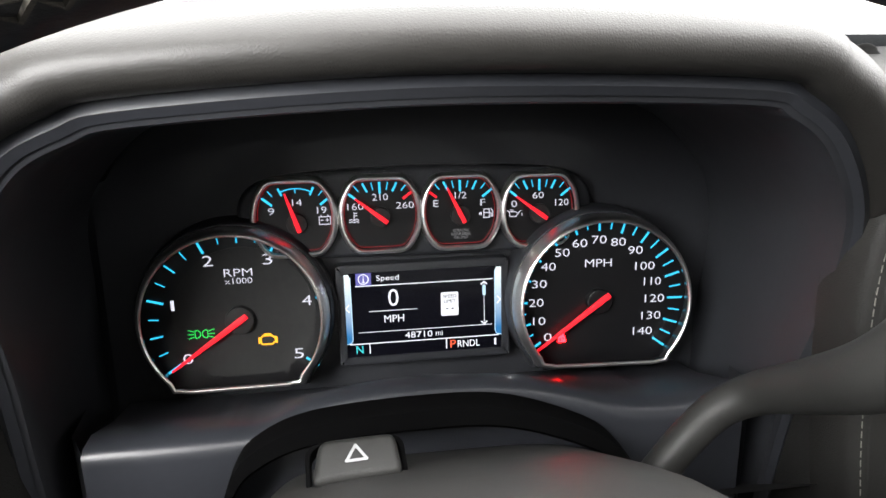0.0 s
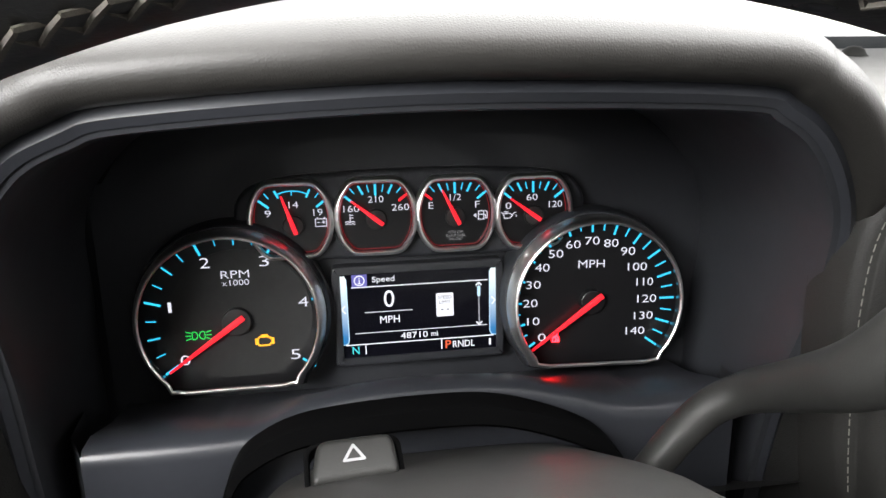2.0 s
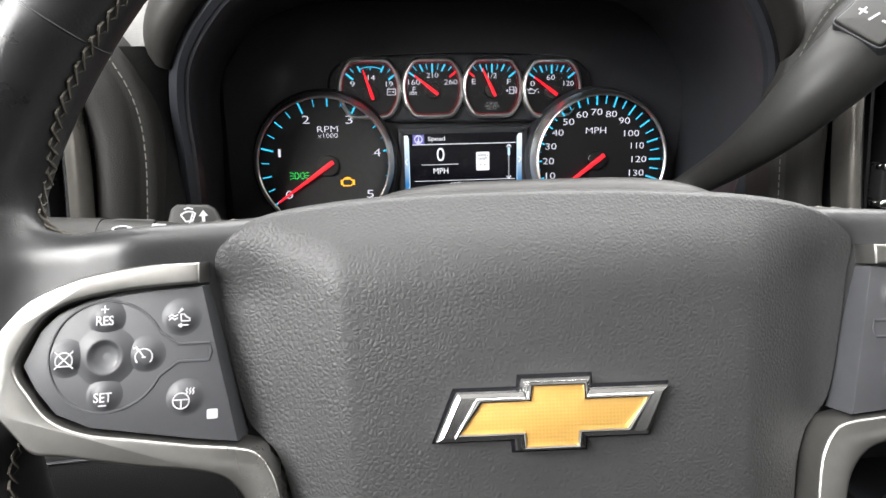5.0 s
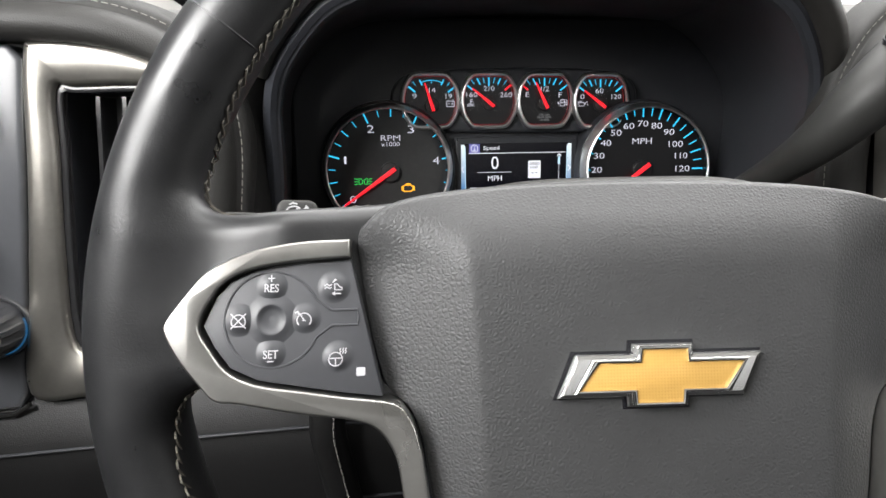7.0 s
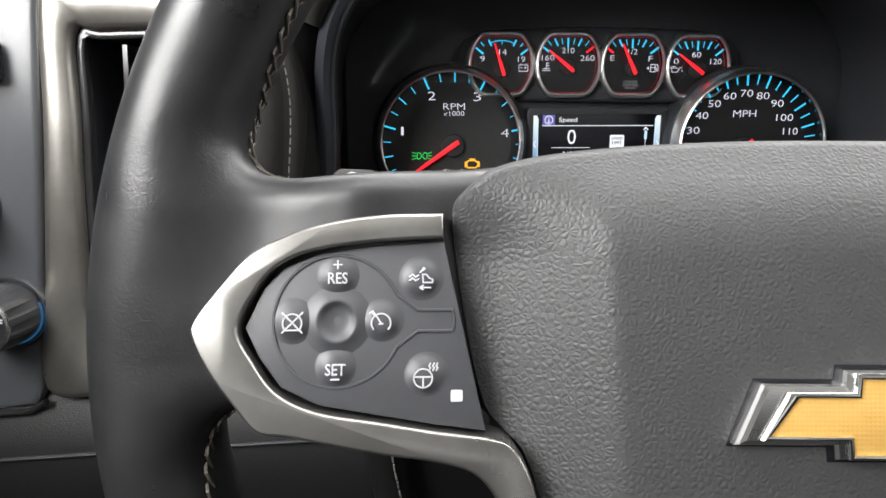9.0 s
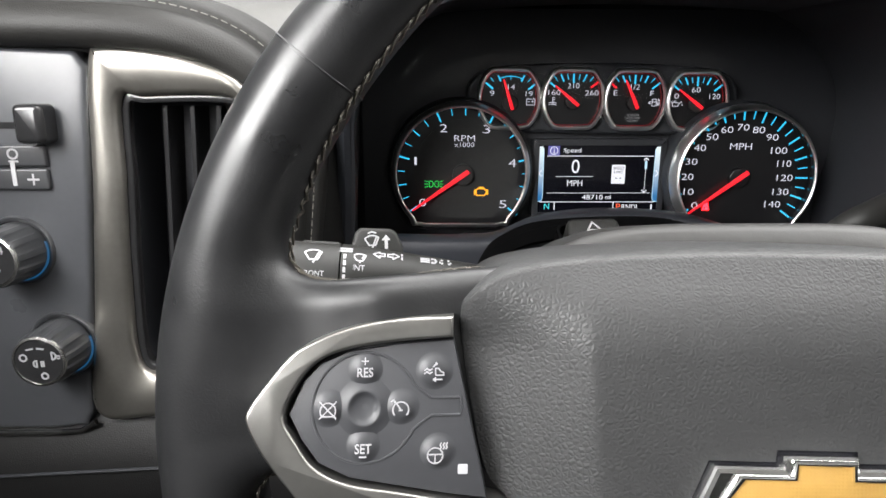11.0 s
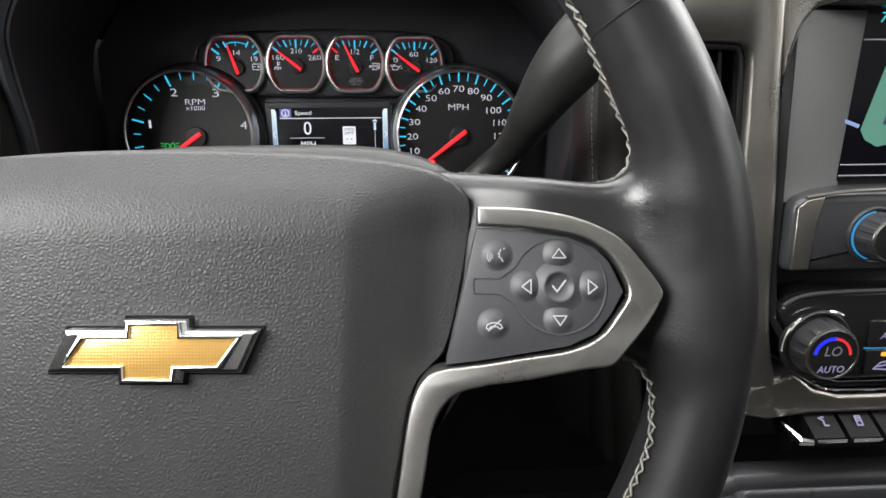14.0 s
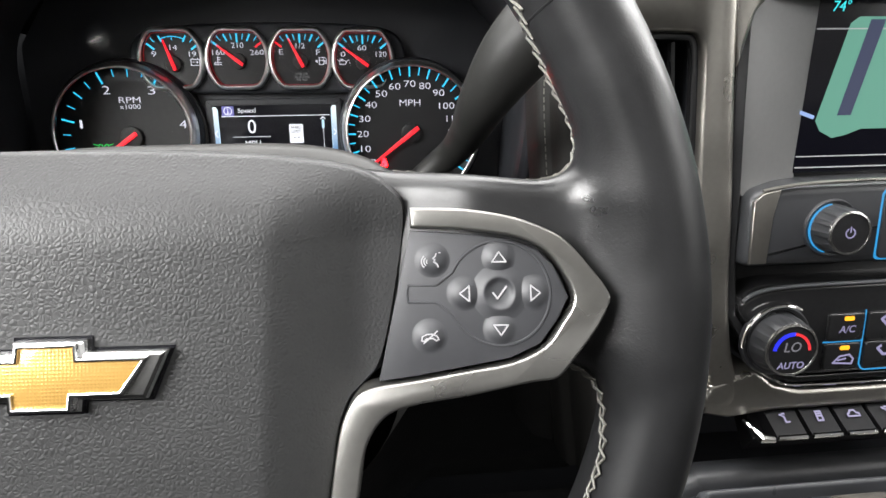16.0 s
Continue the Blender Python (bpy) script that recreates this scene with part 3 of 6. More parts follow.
            if left and key in ("up", "down"):
                word = letters("RES" if key == "up" else "SET", 0.0036, bu, bv - 0.0006, w, stretch=0.86, bold=0.00003)
                bar = ribbon(L([(-1.3, 3.6), (1.3, 3.6)], [(0, 2.3), (0, 4.9)]) if key == "up" else L([(-1.3, -3.6), (1.3, -3.6)]), 0.00036, w)
                part("legend", joined(word, bar), PAINT, button)
            elif left and key in ("outer", "inner"):
                lines = L(arc(0, -0.6, 3.0, -40, 220), [(-2.4, -2.6), (2.4, -2.6)] if key == "outer" else [(0, -0.6), (-2.6, 3.2)])
                lines += L([(-3.2, -3.4), (3.2, 2.8)], [(-3.2, 2.8), (3.2, -3.4)]) if key == "outer" else L([(-3.6, 2.6), (-2.6, 3.2), (-2.4, 2.0)], [(0.6, -0.8), (-0.6, -0.8)])
                part("legend", ribbon(lines, 0.00036, w), PAINT, button)
            elif left and key == "high":
                part("legend", ribbon(L([(-3.8, 0.4), (-2.8, 1.2), (-1.8, 0.4), (-0.8, 1.0)], [(-3.8, -0.8), (-2.8, 0), (-1.8, -0.8), (-0.8, -0.2)], [(-0.4, 1.8), (0.8, 3.4)], [(1.2, 3.0), (0, 2.2)], [(0.4, 1.2), (1.6, 1.2), (2.6, 0), (3.6, -0.4), (3.6, -1.4), (0.6, -1.4), (0.4, 1.2)], [(-0.4, -3), (3.0, -3)], [(-0.4, -3), (0.6, -2.3)], [(-0.4, -3), (0.6, -3.7)]), 0.00036, w), PAINT, button)
            elif left and key == "low":
                part("legend", ribbon(L(arc(-0.8, -0.8, 2.9, 0, 360, 24), [(-3.2, -0.4), (1.6, -0.4)], [(-0.8, -0.6), (-0.8, -3.2)], *[[(x, 1.6), (x + 0.5, 2.3), (x, 3.0), (x + 0.5, 3.8)] for x in (1.0, 2.2, 3.3)]), 0.00036, w), PAINT, button)
            elif not left and key in ("up", "down", "outer", "inner"):
                tri = {"up": [(-2.2, -1.3), (2.2, -1.3), (0, 1.7)], "down": [(-2.2, 1.3), (2.2, 1.3), (0, -1.7)], "outer": [(-1.3, -2.3), (-1.3, 2.3), (1.6, 0)], "inner": [(1.3, -2.3), (1.3, 2.3), (-1.6, 0)]}[key]
                part("legend", ribbon(L([(x * 1.32, y * 1.32) for x, y in tri + tri[:1]]), 0.00040, w), PAINT, button)
            elif not left and key == "high":
                part("legend", ribbon(L(arc(-1.6, -0.6, 0.9, 130, 230, 6), arc(-1.6, -0.6, 1.9, 130, 230, 6), arc(-1.6, -0.6, 2.9, 130, 230, 6), [(1.4, 2.6), (0.9, 1.2), (0.1, 0.6), (0.9, 0.2), (0.5, -0.8), (1.7, -1.5), (2.2, -2.8)], [(2.6, 2.9), (3.0, 2.9)]), 0.00036, w), PAINT, button)
            else:
                part("legend", ribbon(L([(-3.4, -1.4), (-3.2, 0.2), (-1.4, 1.1), (0.6, 1.3), (2.6, 0.6), (3.4, -0.8), (2.4, -1.4), (1.2, -0.4), (-1.6, -0.6), (-2.2, -1.6), (-3.4, -1.4)], [(-2.6, -2.4), (2.8, 2.4)]), 0.00036, w), PAINT, button)
        if left:
            part("indicator_window", slab(rect(-0.0967, -0.0173, -0.0939, -0.0147, 0.0004), top, top + 0.0003), PAINT, panel, "small white indicator window")
        else:
            u, v = at(cx, cy)
            part("legend", ribbon([[(u - 0.0019, v + 0.0001), (u - 0.0006, v - 0.0016), (u + 0.0021, v + 0.0019)]], 0.00052, top + 0.0004), PAINT, panel)
        # the whole switch pod faces the driver's eyes: its outer end and its foot stand nearer
        for o_ in [panel, *panel.children_recursive, trim_]:
            for v_ in o_.data.vertices:
                v_.co.z += 0.15 * (abs(v_.co.x - 0.00075) - 0.112) - 0.10 * v_.co.y
                if left:
                    v_.co.x += 0.06 * max(0.0, -0.118 - v_.co.x)
                else:
                    v_.co.x -= 0.04 * max(0.0, v_.co.x - 0.118)

    # stitched inner edges: round the upper opening and round the two lower ones
    sp = [(-88, 42, -25), (-98, 41.5, -21), (-110, 41, -18), (-122, 40.5, -16.5), (-134, 41.5, -16), (-143, 47, -15), (-149, 56, -13)]
    east = [Vector((1.5 - a, b, c)) * 0.001 for a, b, c in sp]
    west = [Vector(q) * 0.001 for q in sp][::-1]
    runs = (("rim_stitching", [rim_point(56 + 87 * i / 60, 163) for i in range(61)]),
            ("rim_stitching", [rim_point(36 + 20 * i / 20, 163 + 1 - i / 20) for i in range(21)]),
            ("spoke_stitching", east[:-2] + [Vector((0.1410, 0.0440, -0.0145)), Vector((0.1455, 0.0515, -0.0115)), rim_point(36, 164)]),
            ("spoke_stitching", [rim_point(143, 163), rim_point(150, 168)] + west),
            ("spoke_stitching", [Vector(q) * 0.001 for q in ((-140, -33, -9), (-146, -41, -10), (-150, -51, -11))] + [rim_point(a, 168) for a in (207, 212, 220, 230)]),
            ("spoke_stitching", [Vector(q) * 0.001 for q in ((141.5, -33, -5), (147.5, -41, -4), (151.5, -51, -3))] + [rim_point(a, 160) for a in (333, 328, 320, 310)]))
    for n_run, (name, ctrl) in enumerate(runs):
        path = spline(ctrl, 200)
        path = [Vector(q) for q in settle([tuple(q) for q in path], leather_field, 0.0004)]
        sides = []
        for i in range(200):
            d = path[min(i + 1, 199)] - path[max(i - 1, 0)]
            g = Vector((0, 0, 1))
            sides.append((g - d.normalized() * g.dot(d.normalized())).normalized())
        part(name, stitches(path, 0.0047, 0.0050, 0.00050, True, 0.0036, sides), THREAD if n_run in (1, 2, 5) else THREADDARK, wheel, "worn cross-stitching")
    return wheel


def bow(half, ch, cw_top, block):
    """Outline of the badge: two slanted arms and a taller middle block (half width, half height, arm half height, block half width)."""
    ah = cw_top
    sl = 3.0
    b = block
    return [(-half - 0.2, -ah), (-b - 0.6, -ah), (-b - 0.6 + 0.2, -ch), (b - 1.6, -ch), (b - 1.2, -ah), (half - 2 * sl, -ah), (half + 0.2, ah), (b + 0.6, ah), (b + 0.4, ch), (-b + 1.6, ch), (-b + 1.2, ah), (-half + 2 * sl, ah)]


build_wheel()


# ---- instrument cluster ----
CLUSTER = local((0.0215, 0.29, 0.72), 7, 0)


def dial_outline(cx, cy, r, floor, n=72):
    """A circle with its bottom cut flat and the corners rounded."""
    pts = []
    a_cut = math.degrees(math.asin((floor - cy) / r))
    a0, a1 = a_cut + 9, 180 - a_cut - 9
    pts += arc(cx, cy, r, a0, a1, n)
    p0, p1 = pts[-1], pts[0]
    pts += [(p0[0] + 1.6, p0[1] - 4.0), (p0[0] + 4.6, floor + 0.8), (p0[0] + 8.5, floor), (cx - 12, floor), (cx + 12, floor), (p1[0] - 8.5, floor), (p1[0] - 4.6, floor + 0.8), (p1[0] - 1.6, p1[1] - 4.0)]
    return pts


def needle(cu, cv, deg, tip, tail, w, width):
    d, n = Vector((math.cos(radians(deg)), math.sin(radians(deg)))), Vector((-math.sin(radians(deg)), math.cos(radians(deg))))
    c = Vector((cu, cv))
    o = [c - d * tail - n * width * 0.9, c - n * width, c + d * tip - n * width * 0.35, c + d * tip + n * width * 0.35, c + n * width, c - d * tail + n * width * 0.9]
    return slab([(p.x * 0.001, p.y * 0.001) for p in o], w * 0.001, (w + 1.3) * 0.001, 0.0003, 2)


def ticks(cu, cv, items, w):
    """items: angle, inner radius, outer radius, width."""
    return joined(*[ribbon([[((cu + r0 * math.cos(radians(a))) * 0.001, (cv + r0 * math.sin(radians(a))) * 0.001),
                             ((cu + r1 * math.cos(radians(a))) * 0.001, (cv + r1 * math.sin(radians(a))) * 0.001)]], wd * 0.001, w * 0.001) for a, r0, r1, wd in items])


def fitted(body, u, v, w, width, height, bold=-0.010):
    """Lettering drawn out to a width and height in millimetres, about its middle at (u, v)."""
    vs, fs = letters(body, 1.0, 0, 0, 0, bold=bold, thick=0.01)
    xs, ys = [p[0] for p in vs], [p[1] for p in vs]
    cx, cy = (min(xs) + max(xs)) / 2, (min(ys) + max(ys)) / 2
    fx, fy = width / (max(xs) - min(xs)), height / (max(ys) - min(ys))
    return [((u + (p[0] - cx) * fx) * 0.001, (v + (p[1] - cy) * fy) * 0.001, (w + p[2] * 8) * 0.001) for p in vs], fs


def big_gauge(cluster, name, label, hub, ring, sweep, top_value, step, minor, numerals, captions, plate):
    """hub: the middle of the scale; ring: the bezel's middle, radius and floor; numerals: value, radius, width, height."""
    cx, cy, r, floor = ring
    o = dial_outline(cx, cy, r, floor)
    gauge = part(name, slab(mm(dial_outline(hub[0], hub[1], r + 5.5, floor - 5)), -0.006, -0.0006), DIALRING, cluster, label)
    part("cup", loft([mm([(p[0], p[1], w) for p in inset(o, d)]) for d, w in ((-3.4, 4.6), (-4.4, 4.2), (-5.4, 2.4), (-6.2, -2.0), (-6.6, -13.4))], cap0=False, cap1=False), INNER, gauge)
    part("chrome_ring", loft([mm([(p[0], p[1], w) for p in inset(o, d)]) for d, w in ((0.9, 12.4), (0.6, 13.0), (0.1, 13.3), (-0.6, 13.1), (-1.4, 12.2), (-2.4, 10.2), (-3.2, 7.6), (-3.7, 5.0), (-3.8, 3.6))], cap0=False, cap1=False), RINGCHROME, gauge)
    part("inner_wall", loft([mm([(p[0], p[1], w) for p in inset(o, d)]) for d, w in ((0.9, 12.4), (0.2, 9.0), (-1.2, 4.0), (-3.2, 0.6), (-5.0, -0.5))], cap0=False, cap1=False), GLOSS, gauge, "gloss black inner wall")
    if plate:
        part("dial_plate", slab(mm(dial_outline(*plate)), -0.001, -0.0001), DIAL, gauge, "charcoal dial plate")
    a_of = lambda v: sweep[0] + (sweep[1] - sweep[0]) * v / top_value
    for k in range(int(round(top_value / minor)) + 1):
        f = k * minor / step
        whole, half = abs(f - round(f)) < 1e-6, abs(f * 2 - round(f * 2)) < 1e-6
        q = (a_of(k * minor), 40.3, 48.0, 1.2) if whole else (a_of(k * minor), 41.4, 47.4, 0.85) if half else (a_of(k * minor), 42.0, 46.8, 0.6)
        part("tick_mark", ticks(hub[0], hub[1], [q], 0.1), CYAN, gauge, "lit cyan tick mark")
    for value, rr, width, height in numerals:
        a_ = radians(a_of(value))
        part("numeral", fitted(str(value), hub[0] + rr * math.cos(a_), hub[1] + rr * math.sin(a_), 0.2, width, height), WHITE, gauge, "lit white numeral")
    for body, u, v, width, height in captions:
        part("caption", fitted(body, u, v, 0.2, width, height), WHITE, gauge, "lit white caption")
    return gauge


def settle_gauge(ob, w, lean=0.0, about=0.0):
    """Moves a gauge with all its parts along the cluster's depth, leaning towards the driver."""
    for o in (ob, *ob.children_recursive):
        o.data.transform(Matrix.Translation((0, 0, (w - lean * about) * 0.001)) @ Matrix(((1, 0, 0, 0), (0, 1, 0, 0), (lean, 0, 1, 0), (0, 0, 0, 1))))


def build_cluster():
    cl = thing("instrument_cluster", CLUSTER, "lit instrument cluster with chrome ringed gauges on black panel", "instrument cluster")
    # the black carrier behind the gauges, and the raised pod that holds the small ones
    part("carrier", slab(mm([(-172, -62), (170, -62), (172, 60), (140, 110), (-138, 110), (-172, 60)]), -0.026, -0.0145), INNER, cl)
    pod = [(-96, 62), (-78, 71), (-25, 74), (20, 74), (72, 71), (90, 62), (93, 46), (82, 28), (40, 25), (-45, 26), (-88, 29), (-98, 46)]
    part("upper_pod", slab(mm([(p.x, p.y) for p in spline([(*p, 0) for p in pod], 60, True)]), -0.0146, -0.0062, 0.003), INNER, cl, "raised black pod round the small gauges")
    # engine speed dial
    hub = (-100.2, -3.0)
    t = big_gauge(cl, "tachometer", "lit engine speed dial with chrome ring", hub, (-102.6, -0.8, 45.2, -36.3), (214.5, -36.8), 5, 1, 0.25,
                  [(i, 35.4, 1.7 if i == 1 else 5.0, 5.5) for i in range(6)],
                  [("RPM", -99.9, 22.5, 14.4, 4.0), ("x1000", -100.0, 18.0, 13.8, 3.1)], (-98.4, -1.2, 37.0, -34.4))
    part("needle", needle(hub[0] - 0.6, hub[1], 215, 44, 4.6, 3.5, 1.6), RED, t, "lit red needle")
    part("needle_cap", slab(mm(disc(hub[0] - 0.6, hub[1], 7.5)), -0.001, 0.0034, 0.0008), DIAL, t)
    k = (-121.4, -9.7)
    g = [arc(k[0] - 1.3, k[1], 2.2, -88, 88, 10), [(k[0] - 1.3, k[1] + 2.2), (k[0] - 1.9, k[1] + 1.5), (k[0] - 1.9, k[1] - 1.5), (k[0] - 1.3, k[1] - 2.2)],
         arc(k[0] + 4.0, k[1], 2.2, 92, 268, 10), [(k[0] + 4.0, k[1] + 2.2), (k[0] + 4.6, k[1] + 1.5), (k[0] + 4.6, k[1] - 1.5), (k[0] + 4.0, k[1] - 2.2)]]
    for s, c in ((-1, k[0] - 2.6), (1, k[0] + 5.3)):
        for dy in (-1.9, 0, 1.9):
            g.append([(c, k[1] + dy * 0.8), (c + s * 2.6, k[1] + dy * 1.25)])
    part("parking_lamp_symbol", ribbon([mm([(p[0] - 1.3, p[1]) for p in l]) for l in g], 0.00048, 0.0001), GREENICON, t, "lit green parking lamp symbol")
    k = (-87.6, -15.5)
    e = [(-2.6, -2.2), (2.0, -2.2), (2.8, -1.2), (3.4, -1.2), (3.4, 1.5), (2.6, 1.5), (1.8, 2.4), (-2.2, 2.4), (-3.2, 1.2), (-3.2, -1.2), (-2.6, -2.2)]
    part("engine_symbol", ribbon([mm([(k[0] + a_ * 1.15, k[1] + b_ * 1.05) for a_, b_ in e]), mm([(k[0] - 1.6, k[1] + 3.4), (k[0] + 1.6, k[1] + 3.4)]), mm([(k[0], k[1] + 2.4), (k[0], k[1] + 3.4)]), mm([(k[0] - 4.6, k[1] + 1.6), (k[0] - 4.6, k[1] - 1.6)]), mm([(k[0] + 4.6, k[1] + 1.6), (k[0] + 4.6, k[1] - 1.6)])], 0.0008, 0.0001), AMBER, t, "lit amber engine symbol")
    settle_gauge(t, -1.5)
    # speed dial
    hub = (95.3, -4.3)
    s = big_gauge(cl, "speedometer", "lit speed dial with chrome ring", hub, (95.4, -3.2, 46.2, -37.6), (216, -36), 140, 10, 5,
                  [(i * 10, 32.5 if i > 9 else 35.0, 4.4 if i == 0 else 7.0 if i == 1 else 8.2 if i < 10 else 9.6 if i == 11 else 11.0, 4.5) for i in range(15)],
                  [("MPH", 95.1, 17.4, 15.0, 4.4)], None)
    part("needle", needle(hub[0], hub[1], 217.6, 44, 6.6, 3.5, 1.6), RED, s, "lit red needle")
    part("needle_cap", slab(mm(disc(hub[0], hub[1], 7.0)), -0.001, 0.0034, 0.0008), DIALRING, s)
    k = (75.0, -25.6)
    b = [arc(k[0], k[1] + 2.6, 1.1, 0, 360, 12), [(k[0] - 2.4, k[1] - 2.8), (k[0] - 1.6, k[1] + 1.0), (k[0] + 1.6, k[1] + 1.0), (k[0] + 2.4, k[1] - 2.8), (k[0] - 2.4, k[1] - 2.8)], [(k[0] - 1.6, k[1] + 1.0), (k[0] + 2.2, k[1] - 2.6)], [(k[0], k[1]), (k[0], k[1] - 2)]]
    part("seat_belt_symbol", ribbon([mm([(k[0] + (x - k[0]) * 0.8, k[1] + (y - k[1]) * 0.8) for x, y in l]) for l in b], 0.0008, 0.0001), REDICON, s, "lit red seat belt symbol")
    settle_gauge(s, 2.0, 0.08, 95)
    # four small gauges in one row of chrome frames
    shape = [(0, 18.4), (9.5, 18.3), (13.6, 16.6), (17.6, 10.6), (19.3, 4.6), (19.7, 0), (19.3, -4.6), (17.6, -10.6), (13.6, -16.6), (9.5, -18.3), (0, -18.4), (-9.5, -18.3), (-13.6, -16.6), (-17.6, -10.6), (-19.3, -4.6), (-19.7, 0), (-19.3, 4.6), (-17.6, 10.6), (-13.6, 16.6), (-9.5, 18.3)]
    scale = [(142, 16.4, 21.9, 1.25), (128.6, 18.0, 21.8, 0.6), (116.3, 15.4, 20.0, 1.1), (103.5, 15.2, 18.8, 0.6), (90, 13.0, 18.4, 1.25), (76.5, 15.2, 18.8, 0.6), (63.5, 15.4, 20.0, 1.1), (50.4, 18.0, 21.6, 0.6), (37.4, 15.8, 21.7, 1.25)]
    specs = [("voltmeter", -69.2, 49.6, (-68.2, 46.3), 107.8, [("9", -12.8, 6.9, 3.1), ("14", 0.6, 11.1, 4.9), ("19", 13.1, 6.6, 4.8)]),
             ("temperature_gauge", -24.5, 49.5, (-24.4, 47.8), 141.2, [("160", -13.1, 6.1, 8.4), ("210", 0.1, 10.7, 8.2), ("260", 13.2, 5.9, 9.4)]),
             ("fuel_gauge", 18.8, 49.2, (18.7, 47.2), 116, [("E", -13.2, 6.6, 2.7), ("1/2", 0.3, 10.6, 6.3), ("F", 12.5, 6.2, 2.6)]),
             ("oil_pressure_gauge", 62.6, 48.4, (62.8, 46.0), 143.4, [("0", -14.1, 5.8, 3.2), ("60", -0.6, 10.0, 6.2), ("120", 12.9, 5.6, 7.6)])]
    for name, cx, cy, hub, deg, labs in specs:
        o = [(cx + p.x, cy + p.y) for p in spline([(*q, 0) for q in shape], 80, True)]
        gauge = part(name, slab(mm(inset(o, -0.6)), -0.004, 0.0014), DIALRING, cl, "small lit gauge in a chrome frame")
        bead = [mm([(p[0], p[1], w) for p in inset(o, d)]) for d, w in ((-2.95, 0), (-2.9, 3.4), (-2.6, 4.5), (-2.0, 5.5), (-1.2, 6.1), (-0.5, 6.1), (0.0, 5.6), (0.3, 4.8))]
        part("chrome_frame", loft(bead, cap0=False, cap1=False), RINGCHROME, gauge)
        part("inner_wall", loft([mm([(p[0], p[1], w) for p in inset(o, d)]) for d, w in ((0.3, 4.8), (0.1, 3.0), (-0.4, 1.2))], cap0=False, cap1=False), GLOSS, gauge)
        # glowing ring stands in for needle light reflected along the frame's edge
        part("edge_glow", hoop(mm(inset(o, 0.5)), mm(inset(o, 0.85)), 0.001, 0.0017, 0.0001, 1), REDDIM, gauge, "dim red ring painted as the needle's reflection")
        hu, hv = hub
        red, it = [], list(scale)
        if name == "voltmeter":
            it = [(141, 16.0, 21.8, 1.25), (128.8, 19.0, 22.2, 0.6), (115, 16.7, 20.4, 1.1), (90, 16.2, 18.3, 0.6), (63.4, 16.8, 20.8, 1.1), (50.4, 18.9, 21.8, 0.6), (37.3, 16.0, 21.6, 1.25)]
            part("range_arc", ribbon([mm(arc(hu, hv, 18.4, 115, 63.4, 14))], 0.0006, 0.0015), CYAN, gauge, "lit cyan arc")
        elif name == "temperature_gauge":
            red = [it.pop()]
        elif name == "fuel_gauge":
            red = [it.pop(0)]
        for item in it:
            part("tick_mark", ticks(hu, hv, [item], 1.5), CYAN, gauge, "lit cyan tick mark")
        for item in red:
            part("red_mark", ticks(hu, hv, [item], 1.5), RED, gauge, "lit red tick mark")
        for t_, du, dv, wide in labs:
            part("numeral", fitted(t_, hu + du, hv + dv, 1.6, wide, 3.5), WHITE, gauge, "lit white numeral")
        part("needle", needle(hu, hv, deg, 17.0, 4.4, 4.6, 1.15), RED, gauge, "lit red needle")
        part("needle_cap", slab(mm(disc(hu, hv, 5.5)), 0.0012, 0.0042, 0.0007), DIAL, gauge)
        lines = {"voltmeter": [[(11.5, -1), (17.3, -1), (17.3, 3.0), (11.5, 3.0), (11.5, -1)], [(12.6, 3.0), (12.6, 3.9)], [(16.2, 3.0), (16.2, 3.9)], [(12.4, 1.2), (13.6, 1.2)], [(15.0, 1.2), (16.4, 1.2)], [(15.7, 0.5), (15.7, 1.9)]],
                 "temperature_gauge": [[(-14.0, 3), (-14.0, -1)], [(-14.0, 2.6), (-12.4, 2.6)], [(-14.0, 1.2), (-12.4, 1.2)], [(-16.6, -1.2), (-15.4, -0.6), (-14.1, -1.2), (-12.8, -0.6), (-11.6, -1.2)], [(-16.6, -2.4), (-15.4, -1.8), (-14.1, -2.4), (-12.8, -1.8), (-11.6, -2.4)]],
                 "fuel_gauge": [[(13.0, -2.2), (13.0, 2.4), (16.0, 2.4), (16.0, -2.2), (12.6, -2.2)], [(13.2, 0.5), (15.8, 0.5)], [(16.0, 0.5), (17.0, 0.1), (17.0, -1.6), (17.9, -1.6), (17.9, 1.6), (16.8, 2.6)], [(11.6, 0.8), (10.4, 0), (11.6, -0.8), (11.6, 0.8)]],
                 "oil_pressure_gauge": [[(-18.2, 2.2), (-16.9, 1.4), (-16.5, -1.2), (-13.0, -1.2), (-11.2, 1.5), (-10.0, 1.9)], [(-16.7, 1.4), (-13.2, 1.4), (-11.9, 0.4)], [(-15.4, 1.4), (-15.4, 2.4)], [(-16.4, 2.4), (-14.4, 2.4)], [(-9.8, 0.4), (-9.6, -0.8)]]}[name]
        part("symbol", ribbon([mm([(hu + a_, hv + b_) for a_, b_ in l]) for l in lines], 0.00042, 0.0015), WHITE, gauge, "lit white symbol")
        if name == "fuel_gauge":
            part("fuel_note", joined(*[fitted(s_, hu + 0.1, hv - 8.6 - 1.95 * i, 1.6, wide, 1.5, bold=0.0) for i, (s_, wide) in enumerate((("ULTRA LOW", 8.6), ("SULFUR DIESEL", 11.0), ("FUEL ONLY", 7.6)))]), SCREENGREY, gauge, "small pale printed fuel note")
        settle_gauge(gauge, -6.0)
    # driver information display
    frame_o = rect(-50.5, -35.5, 46.0, 22.0, 2.5)
